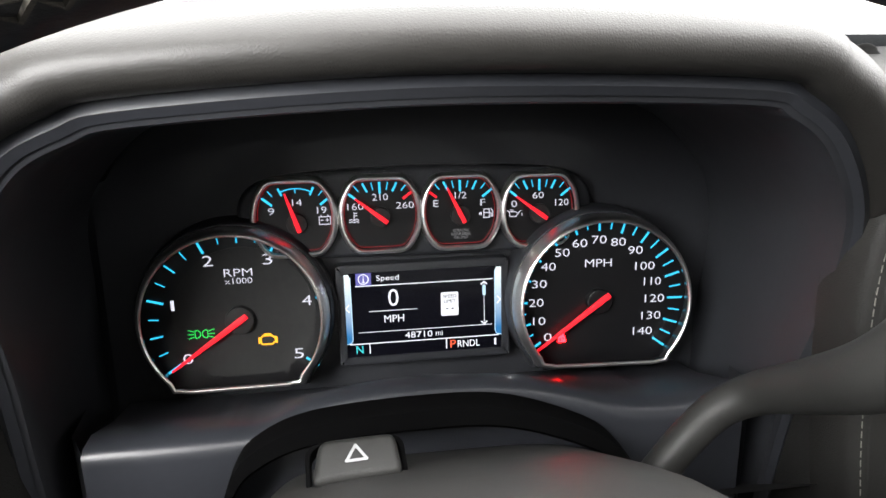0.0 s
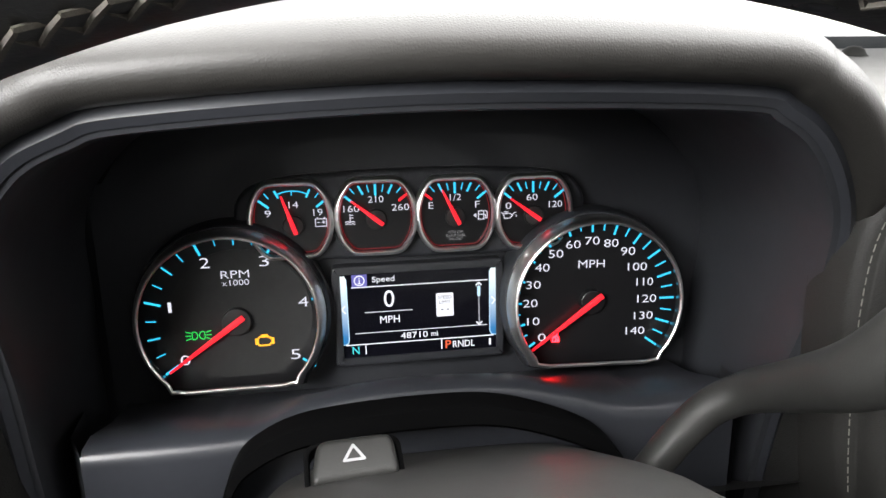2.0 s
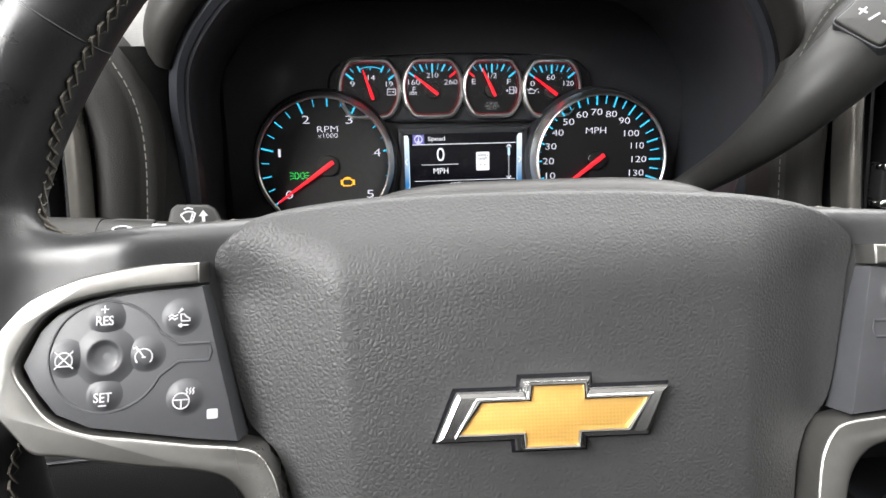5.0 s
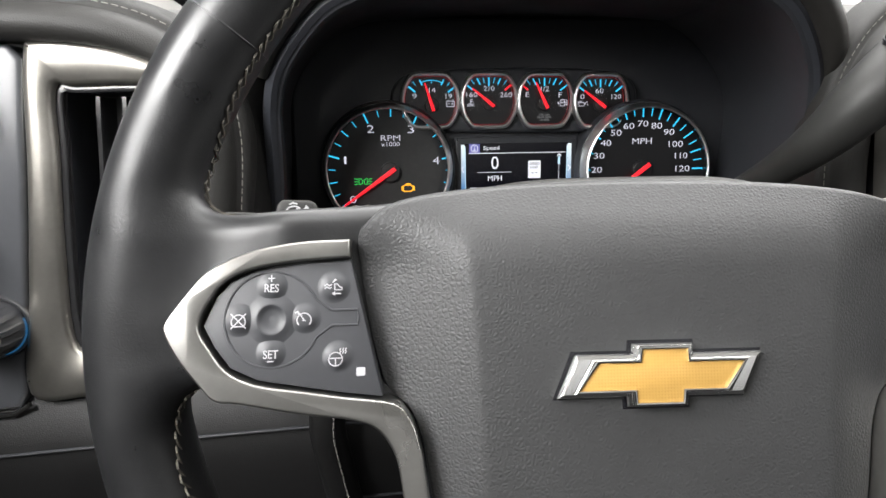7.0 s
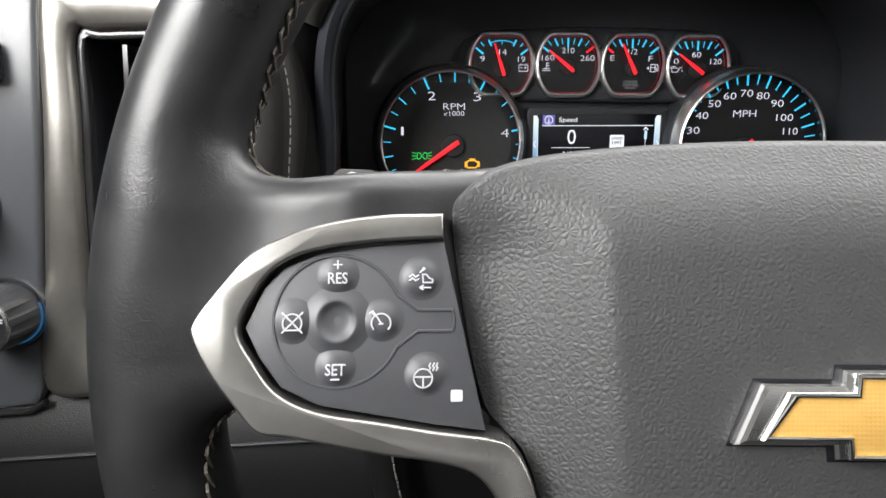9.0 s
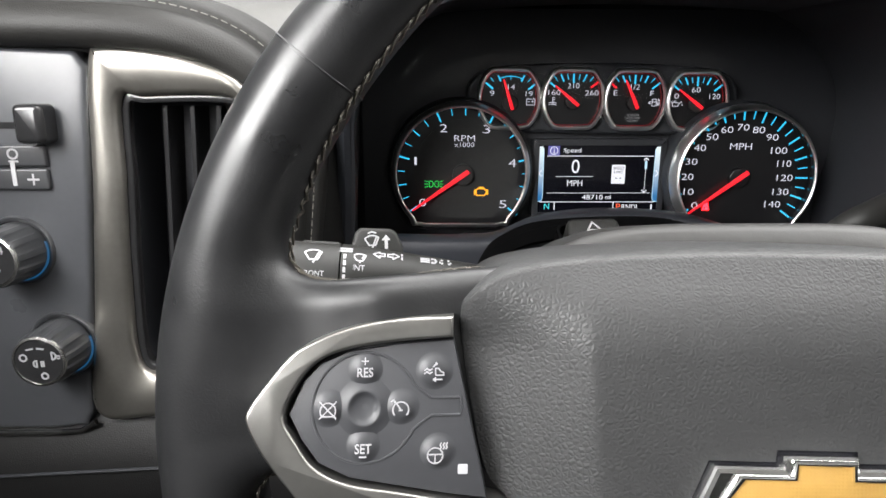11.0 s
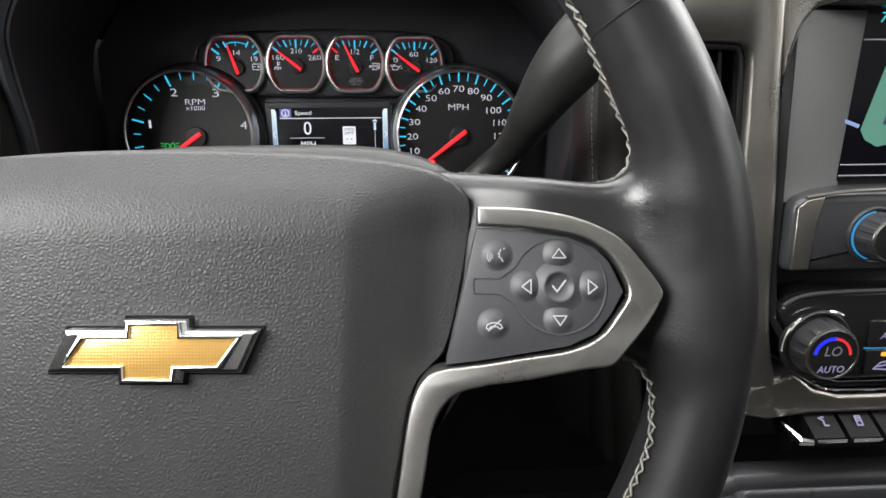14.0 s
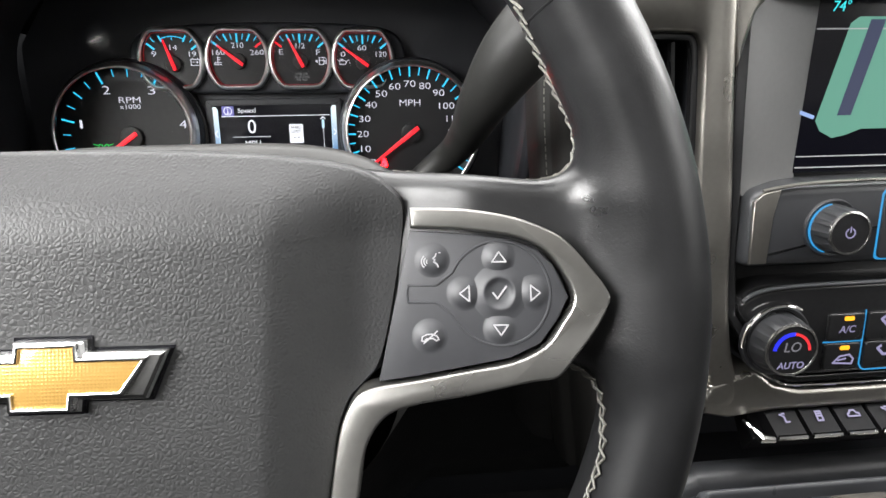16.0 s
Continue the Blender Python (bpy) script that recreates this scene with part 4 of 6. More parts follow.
    part("display_frame", hoop(mm(frame_o), mm(inset(frame_o, 4.6)), -0.0145, -0.0052, 0.0012), INNER, cl, "black display surround")
    screen = part("display", slab(mm(rect(-47, -32.5, 43, 19, 0.5)), -0.0140, -0.0065), SCREENDARK, cl, "lit driver information display")
    D = -6.4
    def lay(name, geo, m_, label=""):
        return part(name, geo, m_, screen, label)
    for side in (-1, 1):
        m_u = -2.4 + side * 42.3
        bar = [(m_u + side * 2.3, -23.0), (m_u - side * 1.4, -23.0), (m_u - side * 2.0, -20.5), (m_u - side * 2.0, 14.6), (m_u - side * 1.2, 16.6), (m_u + side * 2.3, 16.6)]
        lay("side_bar", slab(mm(bar), D * 0.001, (D + 0.1) * 0.001), SIDEBAR, "lit blue and white side bar")
        lay("bar_edge", ribbon([mm([(m_u - side * 2.1, 14.6), (m_u - side * 2.1, -20.5), (m_u - side * 1.2, -22.6), (m_u + side * 2.2, -23.3)])], 0.00045, D * 0.001), SCREENPALE)
        lay("arrow", ribbon([mm([(m_u - side * 0.8, -0.4), (m_u + side * 1.0, -2.4), (m_u - side * 0.8, -4.6)])], 0.0007, (D + 0.12) * 0.001), SCREENWHITE)
    lay("icon_tile", slab(mm(rect(-39.6, 9.9, -31.2, 17.0)), D * 0.001, (D + 0.1) * 0.001), SCREENVIOLET, "violet icon tile")
    iu, iv = -35.4, 13.6
    lay("icon", ribbon([mm(arc(iu, iv, 2.7, 0, 360, 20)), mm([(iu, iv - 1.6), (iu, iv + 0.5)]), mm([(iu - 0.7, iv - 1.6), (iu + 0.7, iv - 1.6)]), mm([(iu, iv + 1.3), (iu, iv + 1.6)])], 0.00055, (D + 0.12) * 0.001), SCREENWHITE)
    for line, wide in (([(-39.8, 9.8), (36.6, 9.8)], 0.55), ([(-33.2, -4.9), (-6.6, -4.9)], 0.35), ([(-39.0, -16.8), (36.0, -16.8)], 0.35), ([(-44.4, -23.4), (39.8, -23.4)], 0.55), ([(-33.6, -23.6), (-33.6, -29.2)], 0.6), ([(9.6, -23.6), (9.6, -29.4)], 0.6), ([(31.6, 8.0), (31.6, -15.6)], 0.3)):
        lay("rule", ribbon([mm(line)], wide * 0.001, D * 0.001), SCREENWHITE)
    for line in ([(30.0, 7.0), (31.6, 8.6), (33.2, 7.0)], [(30.0, -14.8), (31.6, -16.4), (33.2, -14.8)]):
        lay("scroll_arrow", ribbon([mm(line)], 0.0007, D * 0.001), SCREENWHITE)
    lay("scroll_thumb", slab(mm(rect(30.7, 0.6, 32.5, 6.4)), (D + 0.1) * 0.001, (D + 0.2) * 0.001), SCREENPALE)
    for body, u, v, wide, high, m_ in (("Speed", -22.2, 13.4, 12.4, 4.0, SCREENWHITE), ("0", -19.4, 2.4, 5.8, 9.8, SCREENWHITE), ("MPH", -19.4, -9.6, 11.0, 4.1, SCREENWHITE), ("48710", -6.0, -19.9, 15.4, 3.6, SCREENWHITE),
                                       ("mi", 5.6, -19.9, 3.9, 2.9, SCREENWHITE), ("N", -39.2, -26.6, 3.8, 4.4, SCREENCYAN), ("P", 13.4, -27.0, 3.2, 4.6, SCREENRED), ("RNDL", 22.4, -27.2, 12.8, 3.9, SCREENWHITE), ("1", 37.8, -27.2, 1.1, 3.8, SCREENWHITE)):
        lay("lettering", fitted(body, u, v, D + 0.1, wide, high, bold=0.0), m_, "lit screen lettering")
    lay("limit_sign", slab(mm(rect(7.0, -10.1, 16.9, 3.6, 0.9)), D * 0.001, (D + 0.1) * 0.001), SCREENWHITE, "lit white speed limit sign")
    for body, v, wide, high in (("SPEED", 1.2, 7.6, 2.0), ("LIMIT", -1.6, 6.6, 2.0), ("- -", -6.0, 4.4, 0.6)):
        lay("lettering", fitted(body, 12.0, v, D + 0.15, wide, high, bold=0.0), SCREENDARK)
    # clear lens before the gauges
    o = [(p.x, p.y) for p in spline([(-148, -44, 0), (-100, -52, 0), (0, -40, 0), (100, -52, 0), (146, -44, 0), (152, 10, 0), (140, 66, 0), (100, 90, 0), (0, 95, 0), (-100, 90, 0), (-142, 66, 0), (-154, 10, 0)], 60, True)]
    lens = part("lens", loft([mm([(p[0] * f, p[1] * f + 20 * (1 - f), 21 + 0.05 * (p[1] * f) + 5 * (1 - f * f)) for p in o]) for f in (1.0, 0.8, 0.6, 0.4, 0.2)], cap0=False), LENS, cl, "clear curved lens over the gauges")
    lens.visible_shadow = False
    return cl


build_cluster()


# ---- dashboard ----
ID = Matrix.Identity(4)
LIP = [(-0.158, 0.218, 0.6000), (-0.157, 0.215, 0.6450), (-0.156, 0.211, 0.6900), (-0.153, 0.205, 0.7350), (-0.151, 0.197, 0.7720), (-0.142, 0.185, 0.7980), (-0.120, 0.175, 0.8240), (-0.099, 0.171, 0.8355), (-0.076, 0.168, 0.8410), (0.012, 0.162, 0.8460),
       (0.112, 0.168, 0.8430), (0.134, 0.170, 0.8370), (0.155, 0.175, 0.8230), (0.177, 0.186, 0.7970), (0.187, 0.195, 0.7700), (0.189, 0.203, 0.7350), (0.186, 0.211, 0.6900), (0.185, 0.215, 0.6450), (0.184, 0.218, 0.6000)]


def outward(pts):
    """For each point of an arch, the direction out of it in its own upright plane."""
    out = []
    for i in range(len(pts)):
        d = pts[min(i + 1, len(pts) - 1)] - pts[max(i - 1, 0)]
        out.append(Vector((-d.z, 0, d.x)).normalized())
    return out


def build_dash():
    dash = thing("dashboard", ID, "dark grey vinyl dashboard with stitched edges", "dashboard")
    lip = spline(LIP, 150)
    nrm = outward(lip)
    lip = [p - n * 0.0085 for p, n in zip(lip, nrm)]
    # walls of the gauge recess, from the carrier out to the lip, with the thin pale lip round it
    rings = []
    for p, n in zip(lip, nrm):
        back = Vector((0.0215 + (p.x - 0.0215) * 1.05, 0.303, 0.72 + (p.z - 0.72) * 0.94))
        rings.append([p + n * 0.011 + Vector((0, 0.004, 0)), p + n * 0.010 + Vector((0, -0.0005, 0)), p + n * 0.006 + Vector((0, -0.003, 0)), p + n * 0.001 + Vector((0, -0.001, 0)), p + Vector((0, 0.004, 0)), p.lerp(back, 0.35) + n * 0.003, back])
    part("gauge_recess", loft(rings, closed=False), INNER, dash, "black gauge recess walls")
    part("recess_lip", loft([[r[0], r[1], r[2], r[3]] for r in [[p + n * 0.0112 + Vector((0, 0.006, 0)), p + n * 0.0105 + Vector((0, -0.0025, 0)), p + n * 0.006 + Vector((0, -0.0045, 0)), p + n * 0.0030 + Vector((0, -0.0025, 0))] for p, n in zip(lip, nrm)]], closed=False), LEDGE, dash, "satin slate lip round the gauges")
    # padded hood over the gauges
    brow = []
    for p, n in zip(lip, nrm):
        if p.z < 0.783:
            continue
        f = min(1.0, (p.z - 0.783) / 0.022)
        f = math.sqrt(max(0.0, 1 - (1 - f) ** 2)) * 0.95 + 0.05
        sec = [(0.0095, 0.012), (0.0095, -0.004), (0.011, -0.010), (0.016, -0.0135), (0.022, -0.012), (0.0285, -0.004), (0.033, 0.010), (0.0350, 0.030), (0.0345, 0.065), (0.030, 0.115), (0.022, 0.165), (0.008, 0.21)]
        row = []
        for o, y in sec:
            q = p + n * (0.0095 + (o - 0.0095) * f) + Vector((0, y if y > 0 else y * f, 0))
            if y > 0.08:
                q.z -= (y - 0.08) * 0.10
            row.append(q)
        brow.append(row)
    part("gauge_hood", loft(brow, closed=False), BROW, dash, "padded dark vinyl hood over the gauges", sharp=70)
    part("hood_seam", tube([row[7].lerp(row[8], 0.35) + Vector((0, 0, 0.0002)) for row in brow], 0.0009, 6), INNER, dash, "dark seam along the hood")
    # shelf under the gauges and its upright front, arched over the steering column
    front = spline([(-0.134, 0.215, 0.695), (-0.10, 0.215, 0.6945), (-0.072, 0.215, 0.6945), (-0.060, 0.215, 0.6965), (-0.038, 0.215, 0.7065), (-0.002, 0.215, 0.7115), (0.046, 0.215, 0.7095), (0.076, 0.215, 0.7025), (0.100, 0.215, 0.6950), (0.114, 0.215, 0.6925), (0.135, 0.215, 0.692), (0.163, 0.215, 0.696)], 90)
    shelf = []
    for p in front:
        b = Vector((0.0215 + (p.x - 0.0215) * 1.06, 0.296, 0.669))
        mid = Vector((0.0215 + (p.x - 0.0215) * 1.03, 0.262, 0.680 if abs(p.x - 0.02) > 0.1 else 0.683 + (p.z - 0.695) * 0.3))
        low = Vector((p.x, p.y - 0.006, 0.63))
        shelf.append([b, mid, p + Vector((0, 0.012, 0.0002)), p + Vector((0, 0.003, -0.0003)), p + Vector((0, -0.0005, -0.0025)), p + Vector((0, -0.0012, -0.008)), low])
    part("gauge_shelf", loft(shelf, closed=False), LEDGE, dash, "satin slate shelf below the gauges", sharp=60)
    for s, x in ((-1, -0.134), (1, 0.166)):
        side = [(x, 0.215, 0.695), (x + s * 0.004, 0.222, 0.694), (x + s * 0.012, 0.235, 0.690), (x + s * 0.020, 0.27, 0.683)]
        part("shelf_end", loft([[Vector(q) for q in side], [Vector((q[0] + s * 0.001, q[1] - 0.003, 0.63)) for q in side]], closed=False), INNER, dash)
    # near-black band that paints the shaded gap behind the column cover
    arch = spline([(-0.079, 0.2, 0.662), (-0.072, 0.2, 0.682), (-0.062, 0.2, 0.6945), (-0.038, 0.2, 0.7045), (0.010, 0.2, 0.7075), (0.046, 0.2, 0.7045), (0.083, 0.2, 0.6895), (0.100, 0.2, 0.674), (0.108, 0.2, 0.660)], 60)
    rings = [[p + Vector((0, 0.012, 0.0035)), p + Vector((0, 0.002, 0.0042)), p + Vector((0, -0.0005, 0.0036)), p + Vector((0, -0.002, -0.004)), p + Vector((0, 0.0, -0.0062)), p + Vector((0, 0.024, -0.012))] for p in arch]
    part("column_arch", loft(rings, closed=False), DARKGAP, dash, "near-black arch painting the shaded gap over the steering column")

    # upper pad
    def pad_z(x, y):
        z = 0.826 + 0.040 * (y - 0.18) + 0.006 * min(1.0, max(0.0, (x - 0.10) / 0.12))
        if y < 0.205:
            z -= 0.9 * (0.205 - y) ** 1.3
        near = min(1.0, max(0.0, (x + 0.222) / 0.034)) if x < 0.02 else min(1.0, max(0.0, (0.252 - x) / 0.034))
        return z - 2.9 * near * near * (3 - 2 * near) * max(0.0, 0.25 - y) ** 1.5
    def reach(x):
        q = min(1.0, max(0.0, (x + 0.22) / 0.46))
        return 0.09 * q * q * (3 - 2 * q) - 0.03 * max(0, x - 0.55)
    xs = [-0.418 + 0.01 * i for i in range(170)]
    ys = [0.172, 0.178, 0.186, 0.195, 0.205, 0.22, 0.235, 0.25, 0.28, 0.31, 0.34, 0.37, 0.40, 0.43, 0.455, 0.465]
    vs = [(x, y + reach(x) * max(0.0, (y - 0.34) / 0.125), pad_z(x, y + reach(x) * max(0.0, (y - 0.34) / 0.125))) for y in ys for x in xs]
    fs = []
    n = len(xs)
    for j in range(len(ys) - 1):
        for i in range(n - 1):
            xc, yc = (xs[i] + xs[i + 1]) / 2, (ys[j] + ys[j + 1]) / 2
            if (-0.145 < xc < 0.185 and yc < 0.335) or (-0.154 < xc < 0.188 and yc < 0.222) or (-0.178 < xc < 0.197 and yc < 0.204):
                continue
            fs.append((j * n + i, j * n + i + 1, (j + 1) * n + i + 1, (j + 1) * n + i))
    part("upper_pad", (vs, fs), PAD, dash, "grey grained vinyl upper dash pad", sharp=70)
    # grille strip at the foot of the windscreen
    part("defrost_strip", loft([[Vector((x, y + reach(x), z + 0.04 * reach(x))) for y, z in ((0.446, 0.8345), (0.452, 0.8405), (0.466, 0.841), (0.480, 0.834))] for x in [-0.26 + 0.04 * i for i in range(38)]], closed=False), PAD, dash)

    # stitched rolls over the side vents, running down beside the gauges
    rolls = [[(-0.418, 0.160, 0.815), (-0.36, 0.160, 0.8155), (-0.27, 0.160, 0.8155), (-0.225, 0.162, 0.812), (-0.197, 0.166, 0.801), (-0.183, 0.170, 0.783), (-0.178, 0.172, 0.755), (-0.183, 0.168, 0.70), (-0.190, 0.160, 0.62), (-0.2, 0.150, 0.52)],
             [(0.95, 0.165, 0.838), (0.42, 0.165, 0.838), (0.30, 0.166, 0.838), (0.255, 0.167, 0.833), (0.222, 0.170, 0.818), (0.205, 0.172, 0.795), (0.200, 0.173, 0.765), (0.205, 0.170, 0.70), (0.214, 0.160, 0.62), (0.226, 0.150, 0.52)]]
    for r in rolls:
        path = spline(r, 110)
        ns = outward(path)
        s = -1 if r[0][0] > 0 else 1
        rings = []
        for p, q in zip(path, ns):
            q = q * s
            rings.append([p + q * a + Vector((0, b, 0)) for a, b in ((-0.0085, 0.02), (-0.008, 0.004), (-0.006, -0.004), (-0.002, -0.0085), (0.003, -0.009), (0.008, -0.006), (0.0112, -0.001), (0.0116, 0.0035), (0.0126, 0.005), (0.0160, 0.005), (0.019, 0.010), (0.020, 0.03))])
        part("dash_roll", loft(rings, closed=False), ROLL, dash, "dark stitched vinyl roll", sharp=70)
        line = [p + q * s * 0.0150 + Vector((0, 0.0052, 0)) for p, q in zip(path, ns) if p.z > (0.665 if s < 0 else 0.60)]
        part("roll_stitching", stitches(line, 0.0046, 0.0032, 0.00042), THREAD, dash, "pale single stitching")
    # uprights between the gauges and the side vents
    for x0, x1 in ((-0.176, -0.150), (0.183, 0.204)):
        rows = [[Vector((x, y, z)) for x, y in ((x0, 0.180), ((x0 + x1) / 2, 0.186 if x0 < 0 else 0.186), (x1, 0.214))] if x0 < 0 else [Vector((x, y, z)) for x, y in ((x0, 0.214), ((x0 + x1) / 2, 0.186), (x1, 0.180))] for z in (0.80, 0.77, 0.74, 0.70, 0.66, 0.60, 0.52)]
        part("gauge_post", loft(rows, closed=False), POST, dash, sharp=70)
    # knee panel and the dark space beneath
    knee = []
    for x in [-0.418 + 0.05 * i for i in range(15)]:
        deep = 0.13 * min(1.0, max(0.0, (x - 0.03) / 0.08))
        knee.append([Vector((x, y + deep * min(1.0, max(0.0, (0.66 - z) / 0.05)), z)) for y, z in ((0.19, 0.66), (0.150, 0.628), (0.132, 0.605), (0.128, 0.58), (0.14, 0.50), (0.17, 0.42), (0.23, 0.34), (0.34, 0.28))])
    part("knee_panel", loft(knee, closed=False), KNEE, dash, "dark vinyl knee panel", sharp=60)
    for zz, dy in ((0.596, 0.129), (0.545, 0.131)):
        part("knee_seam", tube([(x, dy, zz + 0.01 * math.sin((x + 0.3) * 5)) for x in [-0.36 + 0.02 * i for i in range(20)]], 0.0009, 6), INNER, dash)
    for x, s in ((-0.112, 1),):
        pts = spline([(x, 0.126, 0.55), (x - s * 0.008, 0.124, 0.60), (x - s * 0.012, 0.130, 0.63), (x - s * 0.05, 0.128, 0.642)], 30)
        part("knee_pad_roll", tube(pts, 0.010, 12), KNEE, dash)
        part("roll_stitching", stitches([p + Vector((s * 0.004, -0.0098, 0)) for p in pts], 0.0048, 0.0036, 0.0005), THREAD, dash, "pale single stitching")
    sensor = thing("light_sensor", Matrix.Translation((0.402, 0.46, 0.841)), "small clear domed light sensor on the dash pad", "sensor")
    dome = [[(0.011 * math.cos(a) * c, 0.009 * math.sin(a) * c, h) for a in [2 * math.pi * i / 20 for i in range(20)]] for c, h in ((1.2, 0), (1.15, 0.002), (0.95, 0.004), (0.8, 0.007), (0.45, 0.0095), (0.1, 0.0102))]
    part("dome", loft(dome), STALK, sensor)


build_dash()


# ---- face of the dashboard: vents and switch panels ----
FACEM = local((0, 0.160, 0.79), 7, 0)


def air_vent(name, label, opening, trim, slat_us, tab):
    vent = thing(name, FACEM, label, "air vent", "dashboard air vents")
    o = [(p.x, p.y) for p in spline([(*q, 0) for q in opening], 64, True)]
    t = [(p.x, p.y) for p in spline([(*q, 0) for q in trim], 64, True)]
    rings = []
    for ring, ins, w in ((t, 0, -12), (t, 0, -3), (t, 0.8, 0.5), (t, 2.6, 2.8), (t, 5, 3.6), (o, -3.0, 2.6), (o, -1.2, 1.2), (o, -0.2, -1.0), (o, 0, -5)):
        rings.append(mm([(p[0], p[1], w) for p in inset(ring, ins)]))
    part("vent_trim", loft(rings, cap0=False, cap1=False), SATIN, vent, "brushed satin metal vent surround", sharp=50)
    part("duct", loft([mm([(p[0], p[1], -2.5) for p in o]), mm([(p[0], p[1], -40) for p in inset(o, 3)])], cap0=False), INNER, vent, "dark vent duct")
    part("inner_frame", hoop(mm(inset(o, -0.5)), mm(inset(o, 3.2)), -0.008, -0.0025, 0.001), GLOSS, vent)
    lo, hi = min(p[1] for p in o), max(p[1] for p in o)
    for u0, u1 in slat_us:
        rows = []
        for v in (hi - 6, hi - 30, (lo + hi) / 2, lo + 30, lo + 6):
            f = (hi - v) / (hi - lo)
            u = u0 + (u1 - u0) * f
            rows.append([(u - 1.0, v, -9), (u + 1.0, v, -9), (u + 1.3, v, -13), (u + 1.0, v, -30), (u - 1.0, v, -30), (u - 1.3, v, -13)])
        part("slat", loft([mm(r) for r in rows]), GLOSS, vent)
    if tab:
        body = part("vent_tab", slab(mm(rect(tab[0] - 2.8, tab[1] - 13, tab[0] + 2.8, tab[1] + 13, 2.4)), -0.012, -0.002, 0.002), GLOSS, vent, "gloss black vent tab")
        for v0 in (tab[1] - 13, tab[1] + 8):
            part("chrome_tip", slab(mm(rect(tab[0] - 3.1, v0, tab[0] + 3.1, v0 + 5, 2)), -0.008, -0.0008, 0.0016), CHROME, body, "chrome tip")
    return vent


air_vent("air_vent", "upright black air vent with satin metal surround beside the lamp switches",
         [(-248, -5), (-237.5, -3.5), (-206.5, -3), (-193.5, -7), (-191.5, -30), (-195.5, -90), (-200.5, -132), (-213.5, -141), (-239.5, -143), (-253, -136), (-253, -90), (-250, -40)],
         [(-261.5, 9), (-253, 20), (-213.5, 15), (-188.5, 1), (-185.5, -30), (-188.5, -90), (-192.5, -140), (-207.5, -164), (-248, -168), (-279, -164), (-273, -108), (-266, -45)],
         [(-231, -238), (-218, -224), (-205.5, -211)], (-217, -63))
air_vent("air_vent", "upright black air vent with satin metal surround beside the touch screen",
         [(216, -4), (230, -2.5), (252, -2.5), (262, -6), (264.5, -30), (267, -90), (273, -150), (281, -190), (284, -203), (276, -206), (256, -190), (238, -150), (225, -100), (218, -50)],
         [(208, 10), (224, 36), (262, 43), (280, 36), (284.5, -30), (289.5, -98), (292.5, -150), (297, -182), (304, -212), (290, -222), (250, -204), (230, -152), (216, -100), (209, -50)],
         [(227, 238), (240, 252), (252, 264)], (237, -67))


def knob(parent_name, label, u, v, w0, r, depth, material_ring, arc0=100, arc1=255):
    """A ribbed rotary knob on the dash face, with its collar, grip and cap."""
    k = thing(parent_name, FACEM @ Matrix.Translation((u * 0.001, v * 0.001, w0 * 0.001)), label, "knob", "rotary knobs")
    def ring_at(rad, w, ribs=0.0):
        n = 96
        return [((rad - (ribs if (i // 4) % 2 else 0)) * math.cos(2 * math.pi * i / n) * 0.001, (rad - (ribs if (i // 4) % 2 else 0)) * math.sin(2 * math.pi * i / n) * 0.001, w * 0.001) for i in range(n)]
    part("collar", loft([ring_at(r * 1.32, -2), ring_at(r * 1.32, 0.6), ring_at(r * 1.26, 1.8), ring_at(r * 1.16, 1.4), ring_at(r * 1.13, -2)], cap0=False, cap1=False), FACE, k)
    part("lit_ring", loft([mm([(q[0], q[1], w_) for q in arc(0, 0, r * f_, arc0, arc1, 24)]) for f_, w_ in ((1.13, 1.2), (1.15, 2.4), (1.09, 2.6))], closed=False), material_ring, k)
    part("grip", loft([ring_at(r * 1.10, 0), ring_at(r * 1.09, 4), ring_at(r * 1.06, depth - 5, 0.9), ring_at(r * 1.01, depth - 1, 0.9), ring_at(r * 0.97, depth)], cap0=False), FACE, k, "ribbed black grip", sharp=25)
    part("cap_rim", loft([ring_at(r * 0.97, depth - 0.5), ring_at(r * 0.96, depth + 0.7), ring_at(r * 0.88, depth + 1.0), ring_at(r * 0.86, depth - 0.2)], cap0=False, cap1=False), SOFTCHROME, k)
    cap = part("cap", loft([ring_at(r * 0.87, depth - 0.5), ring_at(r * 0.86, depth + 0.5), ring_at(r * 0.8, depth + 0.6)], cap0=False), GLOSS, k)
    return k, cap, (depth + 0.7) * 0.001


